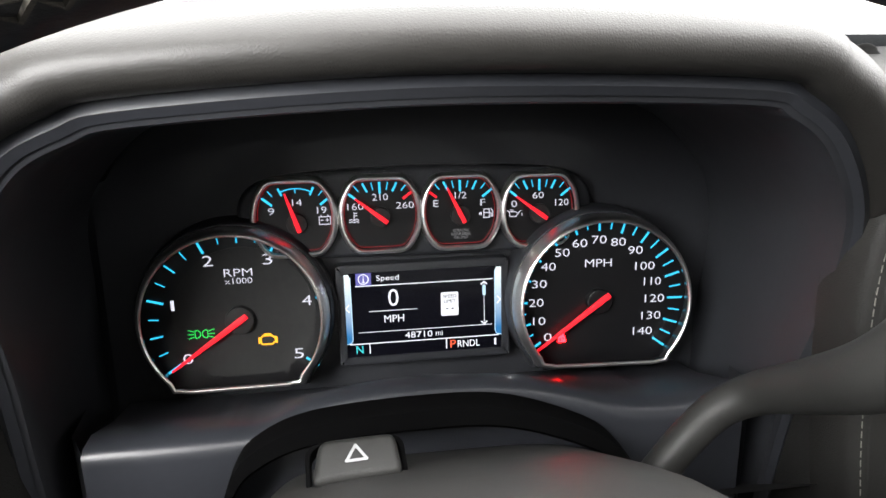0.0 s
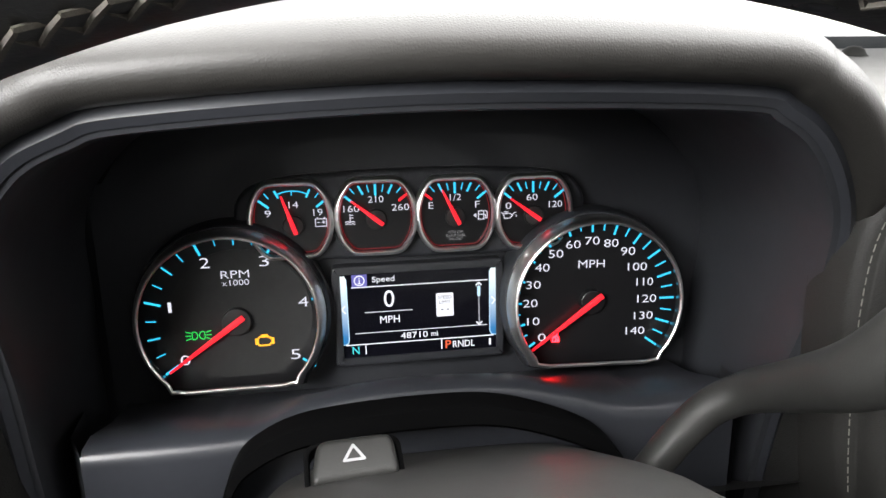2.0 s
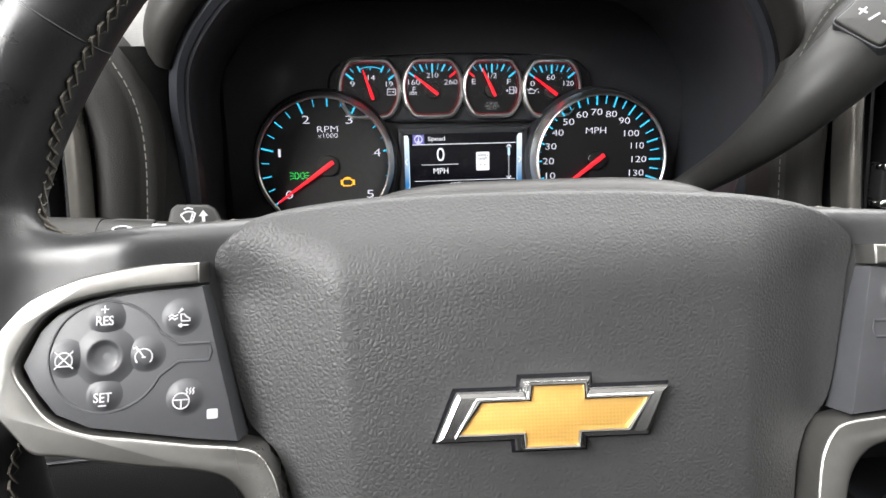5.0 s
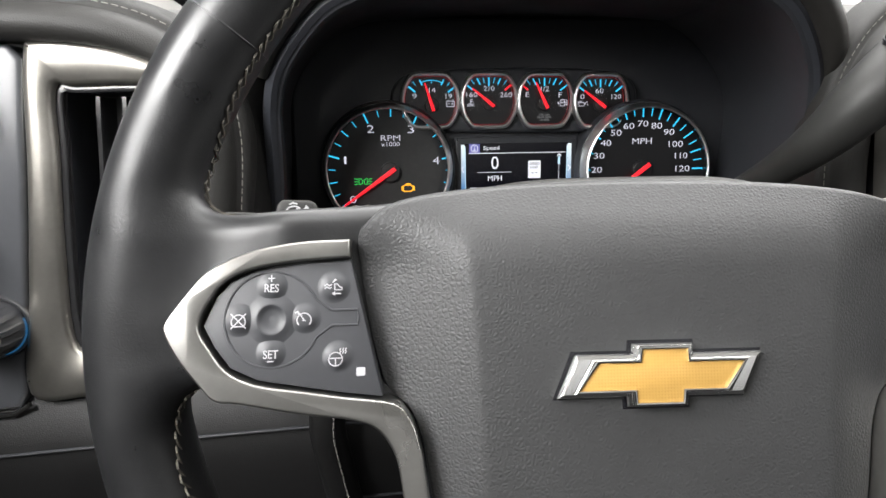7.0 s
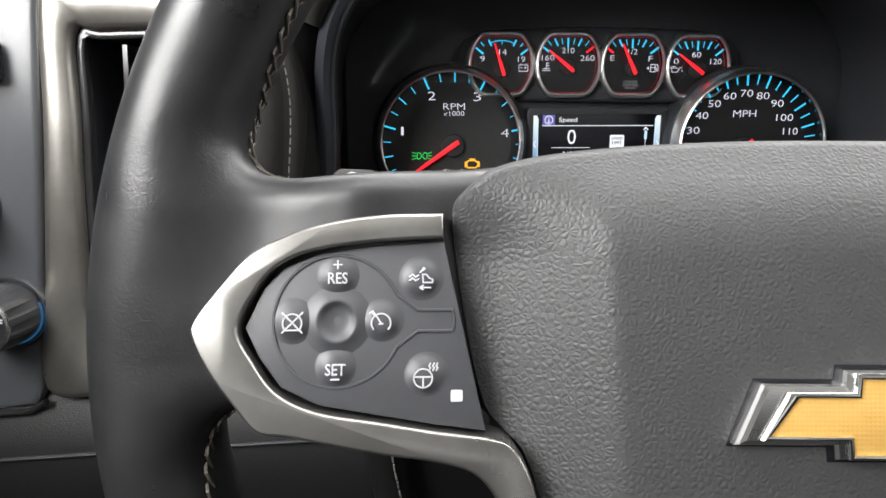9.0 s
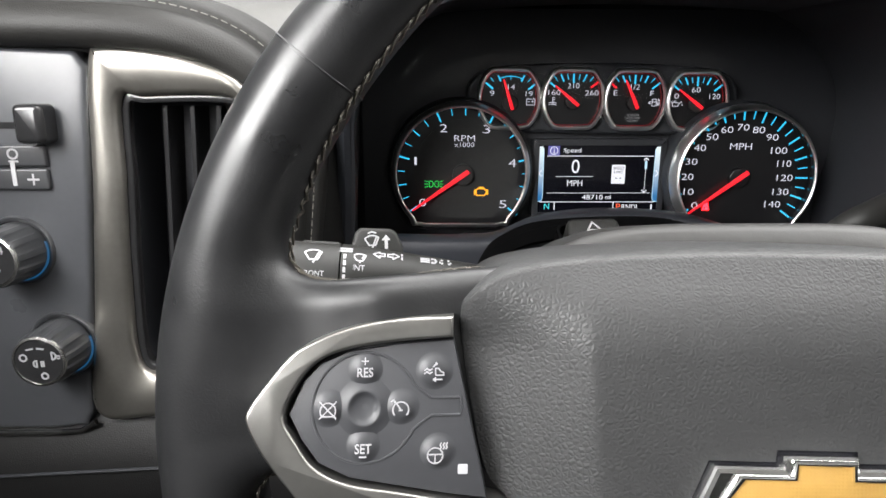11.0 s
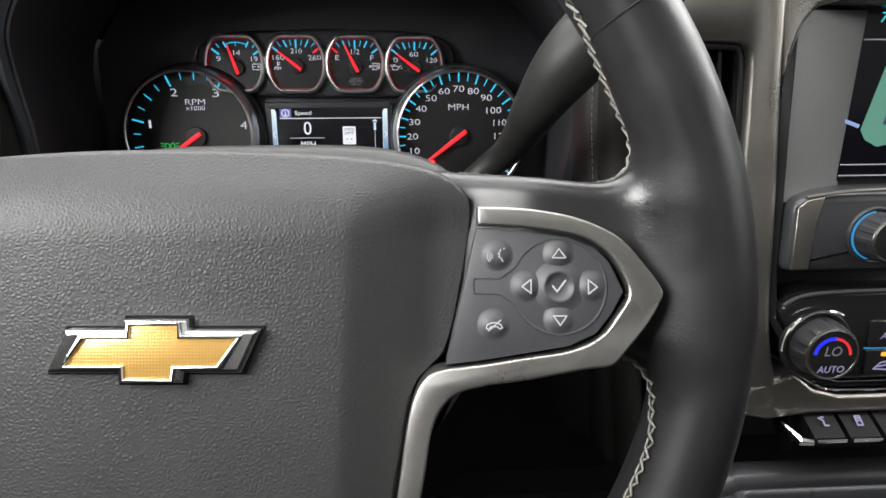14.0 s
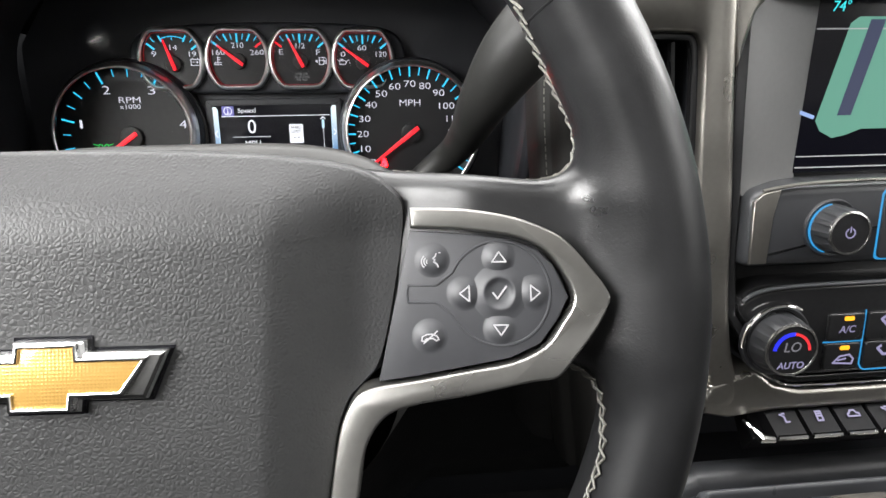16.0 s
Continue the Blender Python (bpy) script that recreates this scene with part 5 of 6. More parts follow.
def build_left_panel():
    p = thing("lamp_switch_panel", FACEM, "satin grey lamp switch panel beside the upright vent", "switch panel")
    o = [(-261, 10), (-267, 17), (-300, 18.5), (-416, 18.5), (-416, -174), (-300, -174), (-284, -172), (-280, -164), (-274, -112), (-267, -48)]
    face_ = part("panel_face", slab(mm(o), -0.012, 0.0012, 0.003), PANEL, p)
    part("chrome_strip", tube(mm([(-416, -176, 1), (-300, -176, 1), (-287, -175, 1), (-279, -170, 1)]), 0.0016, 8), CHROME, p)
    part("dimmer_slot", slab(mm(rect(-330, -18.5, -283, -15.5, 1)), 0.0008, 0.0016), GLOSS, p)
    part("dimmer_slider", slab(mm(rect(-291.5, -25, -278, -7, 3)), 0.0, 0.013, 0.003), GLOSS, p, "gloss black dimmer slider")
    for v0, v1 in ((-36, -26), (-47, -37)):
        b = part("rocker_switch", slab(mm(rect(-322, v0, -284, v1, 1.2)), 0, 0.0036, 0.001), FACE, p)
        if v0 < -40:
            part("plus_symbol", ribbon([mm([(-293.5, -42), (-288.5, -42)]), mm([(-291, -44.5), (-291, -39.5)])], 0.0009, 0.0036), PAINT, b)
            part("bar_symbol", slab(mm(rect(-300.5, -45, -298.5, -33, 0.5)), 0.0036, 0.0040), PAINT, b)
        else:
            part("lamp_symbol", ribbon([mm(arc(-299, -30, 2.2, 0, 360, 16)), mm([(-301, -33.5), (-297, -33.5)])], 0.0009, 0.0036), PAINT, b)
    k, cap, w = knob("rotary_knob", "ribbed black drive mode knob", -304, -77, 1, 13.0, 22, RINGDIM, 270, 380)
    part("legend", joined(letters("A4", 0.0050, 0.004, 0.005, w), letters("2", 0.0050, -0.004, 0.006, w), ribbon([mm([(-5, -3), (-2, -3)]), mm([(1, -4), (4, -4)]), mm([(-4, -6), (2, -6.5)])], 0.0012, w)), PAINT, cap)
    k, cap, w = knob("rotary_knob", "ribbed black headlamp knob with white symbols", -289, -126, 1, 13.0, 22, RINGDIM, 270, 380)
    part("legend", joined(ribbon([mm(arc(-7, 2, 1.6, 0, 360, 12)), mm(arc(6.5, 3, 1.8, -90, 90, 8)), mm([(6.5, 1.2), (6.5, 4.8)]), mm([(9, 1.8), (10, 1.8)]), mm([(9, 3), (10.2, 3)]), mm(arc(-1, -1, 1.5, 90, 270, 8)), mm([(-1, -2.5), (-1, 0.5)]), mm([(1, 0), (2.4, 0)]), mm([(1, -1), (2.4, -1)]), mm([(1, -2), (2.4, -2)]), mm(arc(2, -7.2, 1.5, 0, 360, 10)), mm([(-5, 6), (-2, 6.6)]), mm([(0, 6.8), (3, 6.4)])], 0.0008, w)), PAINT, cap)


build_left_panel()


def soft_outline(pts, r=4.0):
    """The outline with its corners eased."""
    out = []
    for i, p in enumerate(pts):
        p, a, b = Vector(p), Vector(pts[i - 1]), Vector(pts[(i + 1) % len(pts)])
        ra, rb = min(r, (a - p).length * 0.45), min(r, (b - p).length * 0.45)
        q0, q1 = p + (a - p).normalized() * ra, p + (b - p).normalized() * rb
        for t in (0, 0.25, 0.5, 0.75, 1):
            out.append(tuple(q0 * (1 - t) ** 2 + p * 2 * t * (1 - t) + q1 * t * t))
    return out


def build_centre():
    c = thing("centre_stack", FACEM, "gloss black centre stack with satin trim", "centre stack")
    # satin frame above and beside
    part("satin_top", slab(mm([(279, 43), (480, 43), (480, 19.5), (312, 19.5), (298, 16), (291, 8), (286, -10), (283, -20), (279, 10)]), -0.02, 0.004, 0.003), SATIN, c, "brushed satin metal frame")
    stack = [(283, 10), (288, 17), (300, 20), (480, 20), (480, -206), (340, -206), (326, -203), (314, -193), (292, -160), (289, -120), (286, -60)]
    part("stack_face", slab(mm(stack), -0.05, -0.022), GLOSS, c)
    rim = [(283.5, 8), (288, 16), (299, 20.5), (480, 20.5), (480, 17), (302, 17), (294, 13), (290.5, 5), (291.5, -40), (293.5, -90), (294.5, -130), (298, -160), (319, -190), (329, -199), (342, -202), (480, -202), (480, -206.5), (340, -206.5), (325, -203), (313.5, -193), (292, -160), (288.5, -120), (285.5, -60)]
    part("stack_rim", slab(mm(rim), -0.03, 0.0005, 0.0012), GLOSS, c, "gloss black stack edge", sharp=30)
    part("chrome_foot", tube(mm(spline([(316, -197, 1), (328, -204.5, 1.5), (342, -207.5, 1.5), (400, -208, 1.5), (480, -208, 1.5)], 40)), 0.0009, 8), CHROME, c)
    part("satin_foot", slab(mm([(296, -200), (312, -195), (325, -206), (342, -210.5), (480, -210.5), (480, -223), (326, -223), (298, -226), (280, -222), (284, -204)]), -0.03, 0.0034, 0.003), SATIN, c, "brushed satin metal foot")
    # side wall of the screen recess
    part("screen_cheek", loft([mm([(286, 14, -1), (289, -72, -1), (291, -90, -1)]), mm([(300, 15, -4), (300, -74, -4), (303, -90, -4)]), mm([(342, 17, -19), (337, -76, -19), (338, -90, -19)])], closed=False), CHEEK, c, "satin grey screen cheek", sharp=50)
    # touch screen
    scr = thing("touch_screen", FACEM, "lit touch screen showing a green and navy map", "screen")
    part("screen_glass", slab(mm([(341, 17), (480, 17), (480, -80), (336, -80)]), -0.024, -0.0185), SCREENDARK, scr)
    part("map_shape", slab(mm([(366, 7.5), (361, 4), (346.5, -50), (350, -56), (358, -60), (366, -58.5), (376, -55), (395, -55), (480, -52), (480, 7.5)]), -0.0184, -0.0182), MAPGREEN, scr)
    part("map_block", slab(mm([(373, 6), (359.5, -47), (368, -47), (382, 6)]), -0.0181, -0.0179), MAPNAVY, scr)
    grey_line = mat("screen_grey_line", (0.3, 0.3, 0.3), 0.4, emit=(0.3, 0.3, 0.32), power=0.5)
    for u0, v0 in ((341, 1), (337, -70.5), (337, -77)):
        part("screen_rule", ribbon([mm([(u0, v0), (480, v0)])], 0.0007, -0.0182), grey_line, scr)
    part("road_line", ribbon([mm([(335, -44.4), (344.6, -47.8)])], 0.0022, -0.0182), glow("map_road_line", (0.35, 0.5, 0.9), 0.8), scr)
    part("temperature", letters("74°", 0.0080, 0.3485, 0.0128, -0.0182, shear=0.15, align="LEFT"), SCREENCYAN, scr)
    # radio knob shelf
    radio = thing("radio_panel", FACEM, "gloss black radio panel with satin edge", "radio panel")
    o = [(295, -91), (300, -86), (318, -83), (480, -81), (480, -130), (297, -130), (294.5, -126)]
    part("panel_face", slab(mm(soft_outline(o, 6)), -0.03, 0.008, 0.006, 5), FACE, radio)
    part("satin_edge", slab(mm([(297, -92), (302, -87.5), (312, -85.5), (309, -100), (307.5, -127.5), (297.5, -127.5)]), 0.006, 0.0088, 0.0006), SATIN, radio)
    part("satin_line", tube(mm(spline([(302, -86.2, 7.6), (312, -84.3, 8), (335, -82.2, 8), (400, -81, 8), (480, -80, 8)], 40)), 0.0011, 8), SATIN, radio)
    b = part("radio_button", slab(mm(rect(374, -127, 407, -88, 3)), 0.006, 0.0098, 0.001), FACE, radio)
    part("button_glow", hoop(mm(rect(373, -128, 408, -87, 3.4)), mm(rect(374, -127, 407, -88, 3)), 0.007, 0.0085, 0.0001, 1), RINGBLUE, b)
    k, cap, w = knob("rotary_knob", "ribbed black power and volume knob", 344, -108, 8, 12.5, 15, RINGBLUE)
    part("legend", ribbon([mm(arc(0, 0, 2.6, 120, 420, 18)), mm([(0, 0.4), (0, 3.4)])], 0.0007, w), LILAC, cap)
    # climate panel
    cl = thing("climate_panel", FACEM, "gloss black climate panel with amber lamps", "climate panel")
    part("panel_face", slab(mm(soft_outline([(296, -156), (302, -148), (318, -143.5), (480, -142), (480, -200), (338, -200), (328, -197), (319, -188)], 8)), -0.03, 0.004, 0.003), GLOSS, cl)
    part("satin_line", tube(mm(spline([(299, -151, 4), (308, -145.5, 4.5), (330, -143, 4.5), (400, -142.3, 4.5), (480, -142, 4.5)], 40)), 0.0013, 8), PANEL, cl)
    for u0, v0, kind in ((353, -178.5, "ac"), (352.5, -197, "air")):
        b = part("climate_button", slab(mm(rect(u0, v0, u0 + 23, v0 + 17.4, 2)), 0.003, 0.0062, 0.001), GLOSS, cl)
        part("amber_lamp", slab(mm(rect(u0 + 9.4, v0 + 13.2, u0 + 15.6, v0 + 15.8, 0.9)), 0.0062, 0.0065), AMBER, b, "lit amber lamp")
        if kind == "ac":
            part("legend", letters("A/C", 0.0062, (u0 + 12) * 0.001, (v0 + 7.5) * 0.001, 0.0062, shear=0.15), LILAC, b)
        else:
            part("legend", ribbon([mm([(u0 + 6, v0 + 5), (u0 + 10, v0 + 9), (u0 + 16, v0 + 10), (u0 + 19, v0 + 7), (u0 + 18, v0 + 4), (u0 + 6, v0 + 5)]), mm([(u0 + 9, v0 + 6.5), (u0 + 14, v0 + 7.5)])], 0.001, 0.0062), LILAC, b)
    for u0, v0 in ((378.5, -178.5), (378.5, -197)):
        b = part("climate_button", slab(mm(rect(u0, v0, u0 + 30, v0 + 17.4, 2)), 0.003, 0.0062, 0.001), GLOSS, cl)
        part("legend", ribbon([mm([(u0 + 8, v0 + 13), (u0 + 12, v0 + 9), (u0 + 19, v0 + 9), (u0 + 20, v0 + 15)]), mm([(u0 + 8, v0 + 13), (u0 + 10, v0 + 14.5)])], 0.0016, 0.0062), LILAC, b)
    part("blue_rule", ribbon([mm([(352, -179.1), (377, -179.1)]), mm([(377, -160), (377, -194), (378.5, -197), (381, -198.2), (436, -198.2)])], 0.0009, 0.0045), RINGBLUE, cl)
    k, cap, w = knob("rotary_knob", "ribbed black temperature knob with blue and red arc", 321.5, -176, 4, 16.4, 15, FACE)
    part("cold_arc", ribbon([mm(arc(0, -1, 10.6, 170, 88, 12))], 0.0022, w), KNOBBLUE, cap)
    part("warm_arc", ribbon([mm(arc(0, -1, 10.6, 82, 5, 12))], 0.0016, w), KNOBRED, cap)
    part("reading", letters("LO", 0.0082, 0, 0.0015, w, shear=0.15), mat("dim_reading", (0.15, 0.15, 0.17), 0.4, emit=(0.3, 0.28, 0.32), power=0.3), cap)
    part("legend", letters("AUTO", 0.0058, 0, -0.0095, w, shear=0.15), LILAC, cap)
    part("chrome_arc", tube(mm([(p[0], p[1], 4) for p in arc(0, 0, 22.5, 60, 185, 24)]), 0.0011, 8), CHROME, k)
    # switch row at the foot
    row = thing("switch_row_bezel", FACEM @ Matrix.Translation((0.313, -0.2305, 0.002)) @ Matrix.Rotation(radians(-50), 4, "X") @ Matrix.Scale(1.02, 4), "gloss black tray with chrome tipped switches", "switch row")
    part("tray", slab(mm([(0, -9), (160, -9), (160, 16), (4, 16)]), -0.02, -0.004, 0.002), TOGGLE, row)
    for i in range(5):
        s = part("toggle_switch", loft([mm([(8 + 22 * i, -13, -3), (28 + 22 * i, -13, -3), (28 + 22 * i, 13, -3), (8 + 22 * i, 13, -3)]), mm([(8.6 + 22 * i, -12.4, 7), (27.4 + 22 * i, -12.4, 7), (27.6 + 22 * i, 12, 3), (8.4 + 22 * i, 12, 3)])], cap0=False), TOGGLE, row, "black toggle switch")
        part("chrome_tip", tube(mm([(9 + 22 * i, -12.5, 6.5), (27 + 22 * i, -12.5, 6.5)]), 0.0016, 8), CHROME, s)
        marks = ([[(-3, 3), (0, 1), (0, -3), (3, -3)], [(-1, 3.5), (1, 3.5)]], [[(-2, -3.5), (2, -3.5), (2, 3.5), (-2, 3.5), (-2, -3.5)], [(-2, 0), (2, 0)], [(-2, 1.8), (2, 1.8)]],
                 [[(-4.5, -2), (4.5, -2), (4.5, 0), (2.5, 0.5), (1.5, 2.5), (-2, 2.5), (-3, 0.5), (-4.5, 0), (-4.5, -2)]])[i % 3]
        part("legend", ribbon([mm([(18 + 22 * i + x * 0.8, y * 0.8 - 1) for x, y in l]) for l in marks], 0.0010, 0.0066), LILAC, s)
    part("chrome_end", tube(mm([(-4, 2, 0), (1, -12, 5), (7, -13, 6)]), [0.001, 0.003, 0.002], 8), CHROME, row)
    low = thing("lower_console", ID, "dark plastic lower console with a shallow tray", "console")
    part("console_body", loft([[Vector((x, y, z)) for y, z in ((0.19, 0.508), (0.140, 0.512), (0.120, 0.519), (0.06, 0.515), (0.048, 0.505), (0.045, 0.47), (0.06, 0.2), (0.10, 0.02))] for x in (0.262, 0.268, 0.30, 0.4, 0.6, 0.66)], closed=False), INNER, low)
    ledge = spline([(0.258, 0.118, 0.512), (0.264, 0.124, 0.522), (0.280, 0.129, 0.527), (0.32, 0.130, 0.528), (0.66, 0.130, 0.528)], 40)
    part("ledge", loft([[p + Vector((0, y, z)) for y, z in ((0.012, -0.016), (0.010, -0.002), (0.006, 0.0015), (0.0, 0.0025), (-0.006, 0.0015), (-0.010, -0.002), (-0.011, -0.014))] for p in ledge], closed=False), FACE, low, "rounded dark ledge", sharp=70)
    plate = Matrix.Translation((0, 0.1, 0.519))
    part("switch_frame", hoop(mm(rect(272, -50, 660, 14, 8)), mm(rect(278, -44, 654, 10, 6)), -0.006, 0.009, 0.0025), PANEL, low, "satin slate switch frame", at=plate)
    for u0, u1 in ((289, 343), (353, 392), (402, 456)):
        part("seat_switch", slab(mm(rect(u0, -34, u1, 5, 5)), -0.006, 0.006, 0.003), SEATKEY, low, "worn brown-grey switch", at=plate)


build_centre()


# ---- steering column ----
def build_column():
    col = thing("steering_column_cover", ID, "dark grey plastic steering column cover", "column cover")
    def section(y, cx, half, top, base):
        pts = []
        for i in range(41):
            a = math.pi * (1 - i / 40)
            c, s = math.cos(a), math.sin(a)
            pts.append(Vector((cx + half * math.copysign(abs(c) ** 0.5, c), y, base + (top - base) * max(0, s) ** 0.55)))
        return pts
    rings = [section(0.052, 0.016, 0.090, 0.722, 0.66), section(0.064, 0.018, 0.094, 0.738, 0.66), section(0.070, 0.018, 0.096, 0.7445, 0.66), section(0.0735, 0.018, 0.0975, 0.7490, 0.66), section(0.077, 0.018, 0.098, 0.7505, 0.66), section(0.080, 0.018, 0.0975, 0.7502, 0.66),
             section(0.084, 0.018, 0.095, 0.7485, 0.66), section(0.112, 0.018, 0.091, 0.7390, 0.66), section(0.130, 0.018, 0.089, 0.7312, 0.658), section(0.150, 0.018, 0.087, 0.7198, 0.655), section(0.185, 0.018, 0.083, 0.6985, 0.645), section(0.23, 0.018, 0.08, 0.67, 0.63)]
    part("upper_shell", loft(rings, closed=False), COLUMN, col, sharp=60)
    low = []
    for y, z0, half in ((0.05, 0.66, 0.082), (0.08, 0.655, 0.094), (0.15, 0.645, 0.087), (0.23, 0.635, 0.08)):
        low.append([Vector((0.016 + half * math.cos(a), y, z0 + 0.075 * math.sin(a))) for a in [math.pi + math.pi * i / 24 for i in range(25)]])
    part("lower_shell", loft(low, closed=False), COLUMN, col, sharp=60)
    hz = part("hazard_button", slab(mm(soft_outline([(-15.5, -9.6), (15.5, -9.6), (14.2, 6.6), (-12.5, 6.6)], 4)), -0.010, 0.0036, 0.0026), STALK, col, "black hazard button with white triangle",
              at=local((-0.0195, 0.163, 0.7185), 62, 4) )
    t = [(-3.5, -2.6), (3.5, -2.6), (0, 2.8)]
    part("triangle", ribbon([mm(t + t[:1])], 0.0010, 0.0037), PAINT, hz, at=local((-0.0195, 0.163, 0.7185), 62, 4))
    part("button_well", hoop(mm(rect(-17.5, -11.4, 17.5, 8.4, 5)), mm(rect(-15.7, -9.8, 15.7, 6.9, 4.2)), -0.009, -0.0022, 0.0005), DARKGAP, col, at=local((-0.0195, 0.163, 0.7185), 62, 4))
    lock = thing("ignition_lock", local((0.122, 0.118, 0.7005), 50, 12), "metal ringed ignition key barrel", "ignition lock")
    part("barrel", slab(mm(disc(0, 0, 9.5)), -0.04, 0.0, 0.003), STALK, lock)
    part("metal_ring", hoop(mm(disc(0, 0, 10.2)), mm(disc(0, 0, 8.4)), -0.006, 0.0015, 0.001), SWITCH, lock)
    part("key_slot", slab(mm(rect(-1.2, -4, 1.2, 4, 0.5)), 0.0, 0.0004), INNER, lock)


build_column()


def build_stalk():
    s = thing("turn_signal_stalk", ID, "dark grey turn signal and wiper stalk with white symbols", "stalk")
    a, b = Vector((-0.058, 0.119, 0.7070)), Vector((-0.191, 0.111, 0.7185))
    d = (b - a).normalized()
    def seg(t0, t1, r0, r1, n=6):
        return tube([a.lerp(b, t0 + (t1 - t0) * i / n) for i in range(n + 1)], [r0 + (r1 - r0) * i / n for i in range(n + 1)], 28)
    def lever_r(t):
        return 0.0056 + 0.0172 * t - 0.0045 * t * t
    part("lever", tube([a.lerp(b, 0.60 * i / 24) for i in range(25)], [lever_r(0.60 * i / 24) for i in range(25)], 32), STALK, s)
    part("range_band", seg(0.60, 0.64, 0.0145, 0.0145), STALK, s)
    grip = part("twist_grip", seg(0.645, 0.80, 0.0148, 0.0148), STALK, s, "ribbed twist grip")
    rib = []
    up = Vector((0, 0, 1))
    side = d.cross(up).normalized()
    for i in range(60):
        an = 2 * math.pi * i / 60
        if 0.24 < i / 60 < 0.52:
            continue
        o = side * math.cos(an) * 0.0148 + side.cross(d) * math.sin(an) * 0.0148
        rib.append(tube([a.lerp(b, 0.655) + o, a.lerp(b, 0.765) + o], 0.00035, 4))
    part("ribs", joined(*rib), STALK, grip)
    part("end_cap", seg(0.80, 1.0, 0.0152, 0.0148, 8), STALK, s)
    # legends, laid on the side that faces the driver
    u_ax = -d
    w_ax = Vector((0, -0.72, 0.69))
    w_ax = (w_ax - u_ax * w_ax.dot(u_ax)).normalized()
    v_ax = w_ax.cross(u_ax)
    def curved(geo, t, r=0.0, lift=0.0002):
        c = a.lerp(b, t)
        out, fixed = [], r
        for x, y, z in geo[0]:
            r = fixed or lever_r(t - x / 0.133)
            an = y / r
            out.append(c + u_ax * x + (v_ax * math.sin(an) + w_ax * math.cos(an)) * (r + z))
        return out, geo[1]
    # black patch on the lever's skin paints the shade of a finger hollow
    patch = []
    for i in range(17):
        t = 0.03 + 0.40 * i / 16
        wide = math.sqrt(max(0.0, 1 - max(0.0, (i - 8) / 8) ** 2))
        patch.append([a.lerp(b, t) + (v_ax * math.sin(q) + w_ax * math.cos(q)) * (lever_r(t) + 0.00025) for q in [-0.62 + wide * (0.62 - 1.24 * j / 8) for j in range(9)]])
    part("finger_hollow", loft(patch, closed=False), DARKGAP, s, "black patch painted as a shaded finger hollow")

    def fan(x, y, k):
        """A swept windscreen with its wiper, k across."""
        return [mm([(x + k * 0.5 * px, y + k * 0.5 * py) for px, py in l]) for l in ([(-1, 0.35), *[(math.sin(q) * 1.35, math.cos(q) * 1.35 - 0.55) for q in (-0.7, -0.45, -0.2, 0.05, 0.3, 0.5, 0.7)], (0.45, -0.55), (-0.45, -0.55), (-1, 0.35)], [(0, -0.9), (0.55, 0.45)])]
    part("legend", curved(joined(ribbon(fan(0, 3.6, 7.5), 0.0007, 0), letters("FRONT", 0.0032, 0.0, -0.0046, 0, stretch=0.92), slab(mm([(3.2, -11.2), (6.2, -9.8), (3.2, -8.4)]), 0, 0.0001)), 0.725, 0.0151), PAINT, grip)
    part("legend", curved(joined(ribbon([mm([(0, y), (0, y + 1.6)]) for y in (-9.5, -6.2, -3.0, 0.2, 3.4)] + [mm([(-2.4, 9), (2.8, 9)]), mm([(-2.4, 7.2), (2.8, 7.2)])], 0.0012, 0)), 0.628, 0.0146), PAINT, s)
    part("legend", curved(joined(ribbon(fan(0.4, 4.0, 5.6), 0.0006, 0), letters("INT", 0.0036, 0.0, -0.0010, 0, stretch=0.92), letters("OFF", 0.0032, -0.0008, -0.0094, 0, stretch=0.92), ribbon(fan(-0.6, -13.4, 4.4), 0.0005, 0)), 0.583), PAINT, s)
    ar = []
    for q in (-1, 1):
        ar.append(mm([(q * (0.7 + x) - 1.2, 7 + y) for x, y in ((0, -0.9), (2.2, -0.9), (2.2, -2.1), (4.8, 0), (2.2, 2.1), (2.2, 0.9), (0, 0.9), (0, -0.9))]))
    ar += [mm([(5.6, 5.0), (5.6, 6.6)]), mm([(5.6, 7.6), (5.6, 9.2)])]
    part("legend", curved(joined(ribbon(ar, 0.0007, 0)), 0.487), PAINT, s)
    hb = [mm(arc(0, 6.5, 1.7, -90, 90, 8)), mm([(0, 4.8), (0, 8.2)]), *[mm([(-1.4, y), (-5, y)]) for y in (5.3, 6.5, 7.7)], mm([(4.4, 5), (4.4, 8.2)]), mm([(3.4, 6), (4.4, 5)]), mm([(7.4, 5), (7.4, 8.2)]), mm([(8.4, 6), (7.4, 5)])]
    part("legend", curved(joined(ribbon(hb, 0.0009, 0)), 0.345), PAINT, s)
    # washer paddle
    pm = local((-0.128, 0.121, 0.7268), 22, 6)
    pad = part("washer_paddle", slab(mm([(-11.5, -14), (12.5, -14), (12.0, -1), (9.2, 5.2), (6.4, 6.8), (-6.4, 7.6), (-9, 5.6), (-11, -1)]), -0.004, 0.003, 0.0018), STALK, s, "grey washer paddle", at=pm)
    part("legend", joined(ribbon(fan(-1.5, 1.4, 6.4) + [mm([(-3.2, 5.0), (-1.6, 5.6), (0.2, 5.0)])], 0.0007, 0.0031), slab(mm([(3.9, -2.2), (5.3, -2.2), (5.3, 1.6), (6.6, 1.6), (4.6, 4.2), (2.6, 1.6), (3.9, 1.6)]), 0.0031, 0.0032)), PAINT, pad, at=pm)



build_stalk()


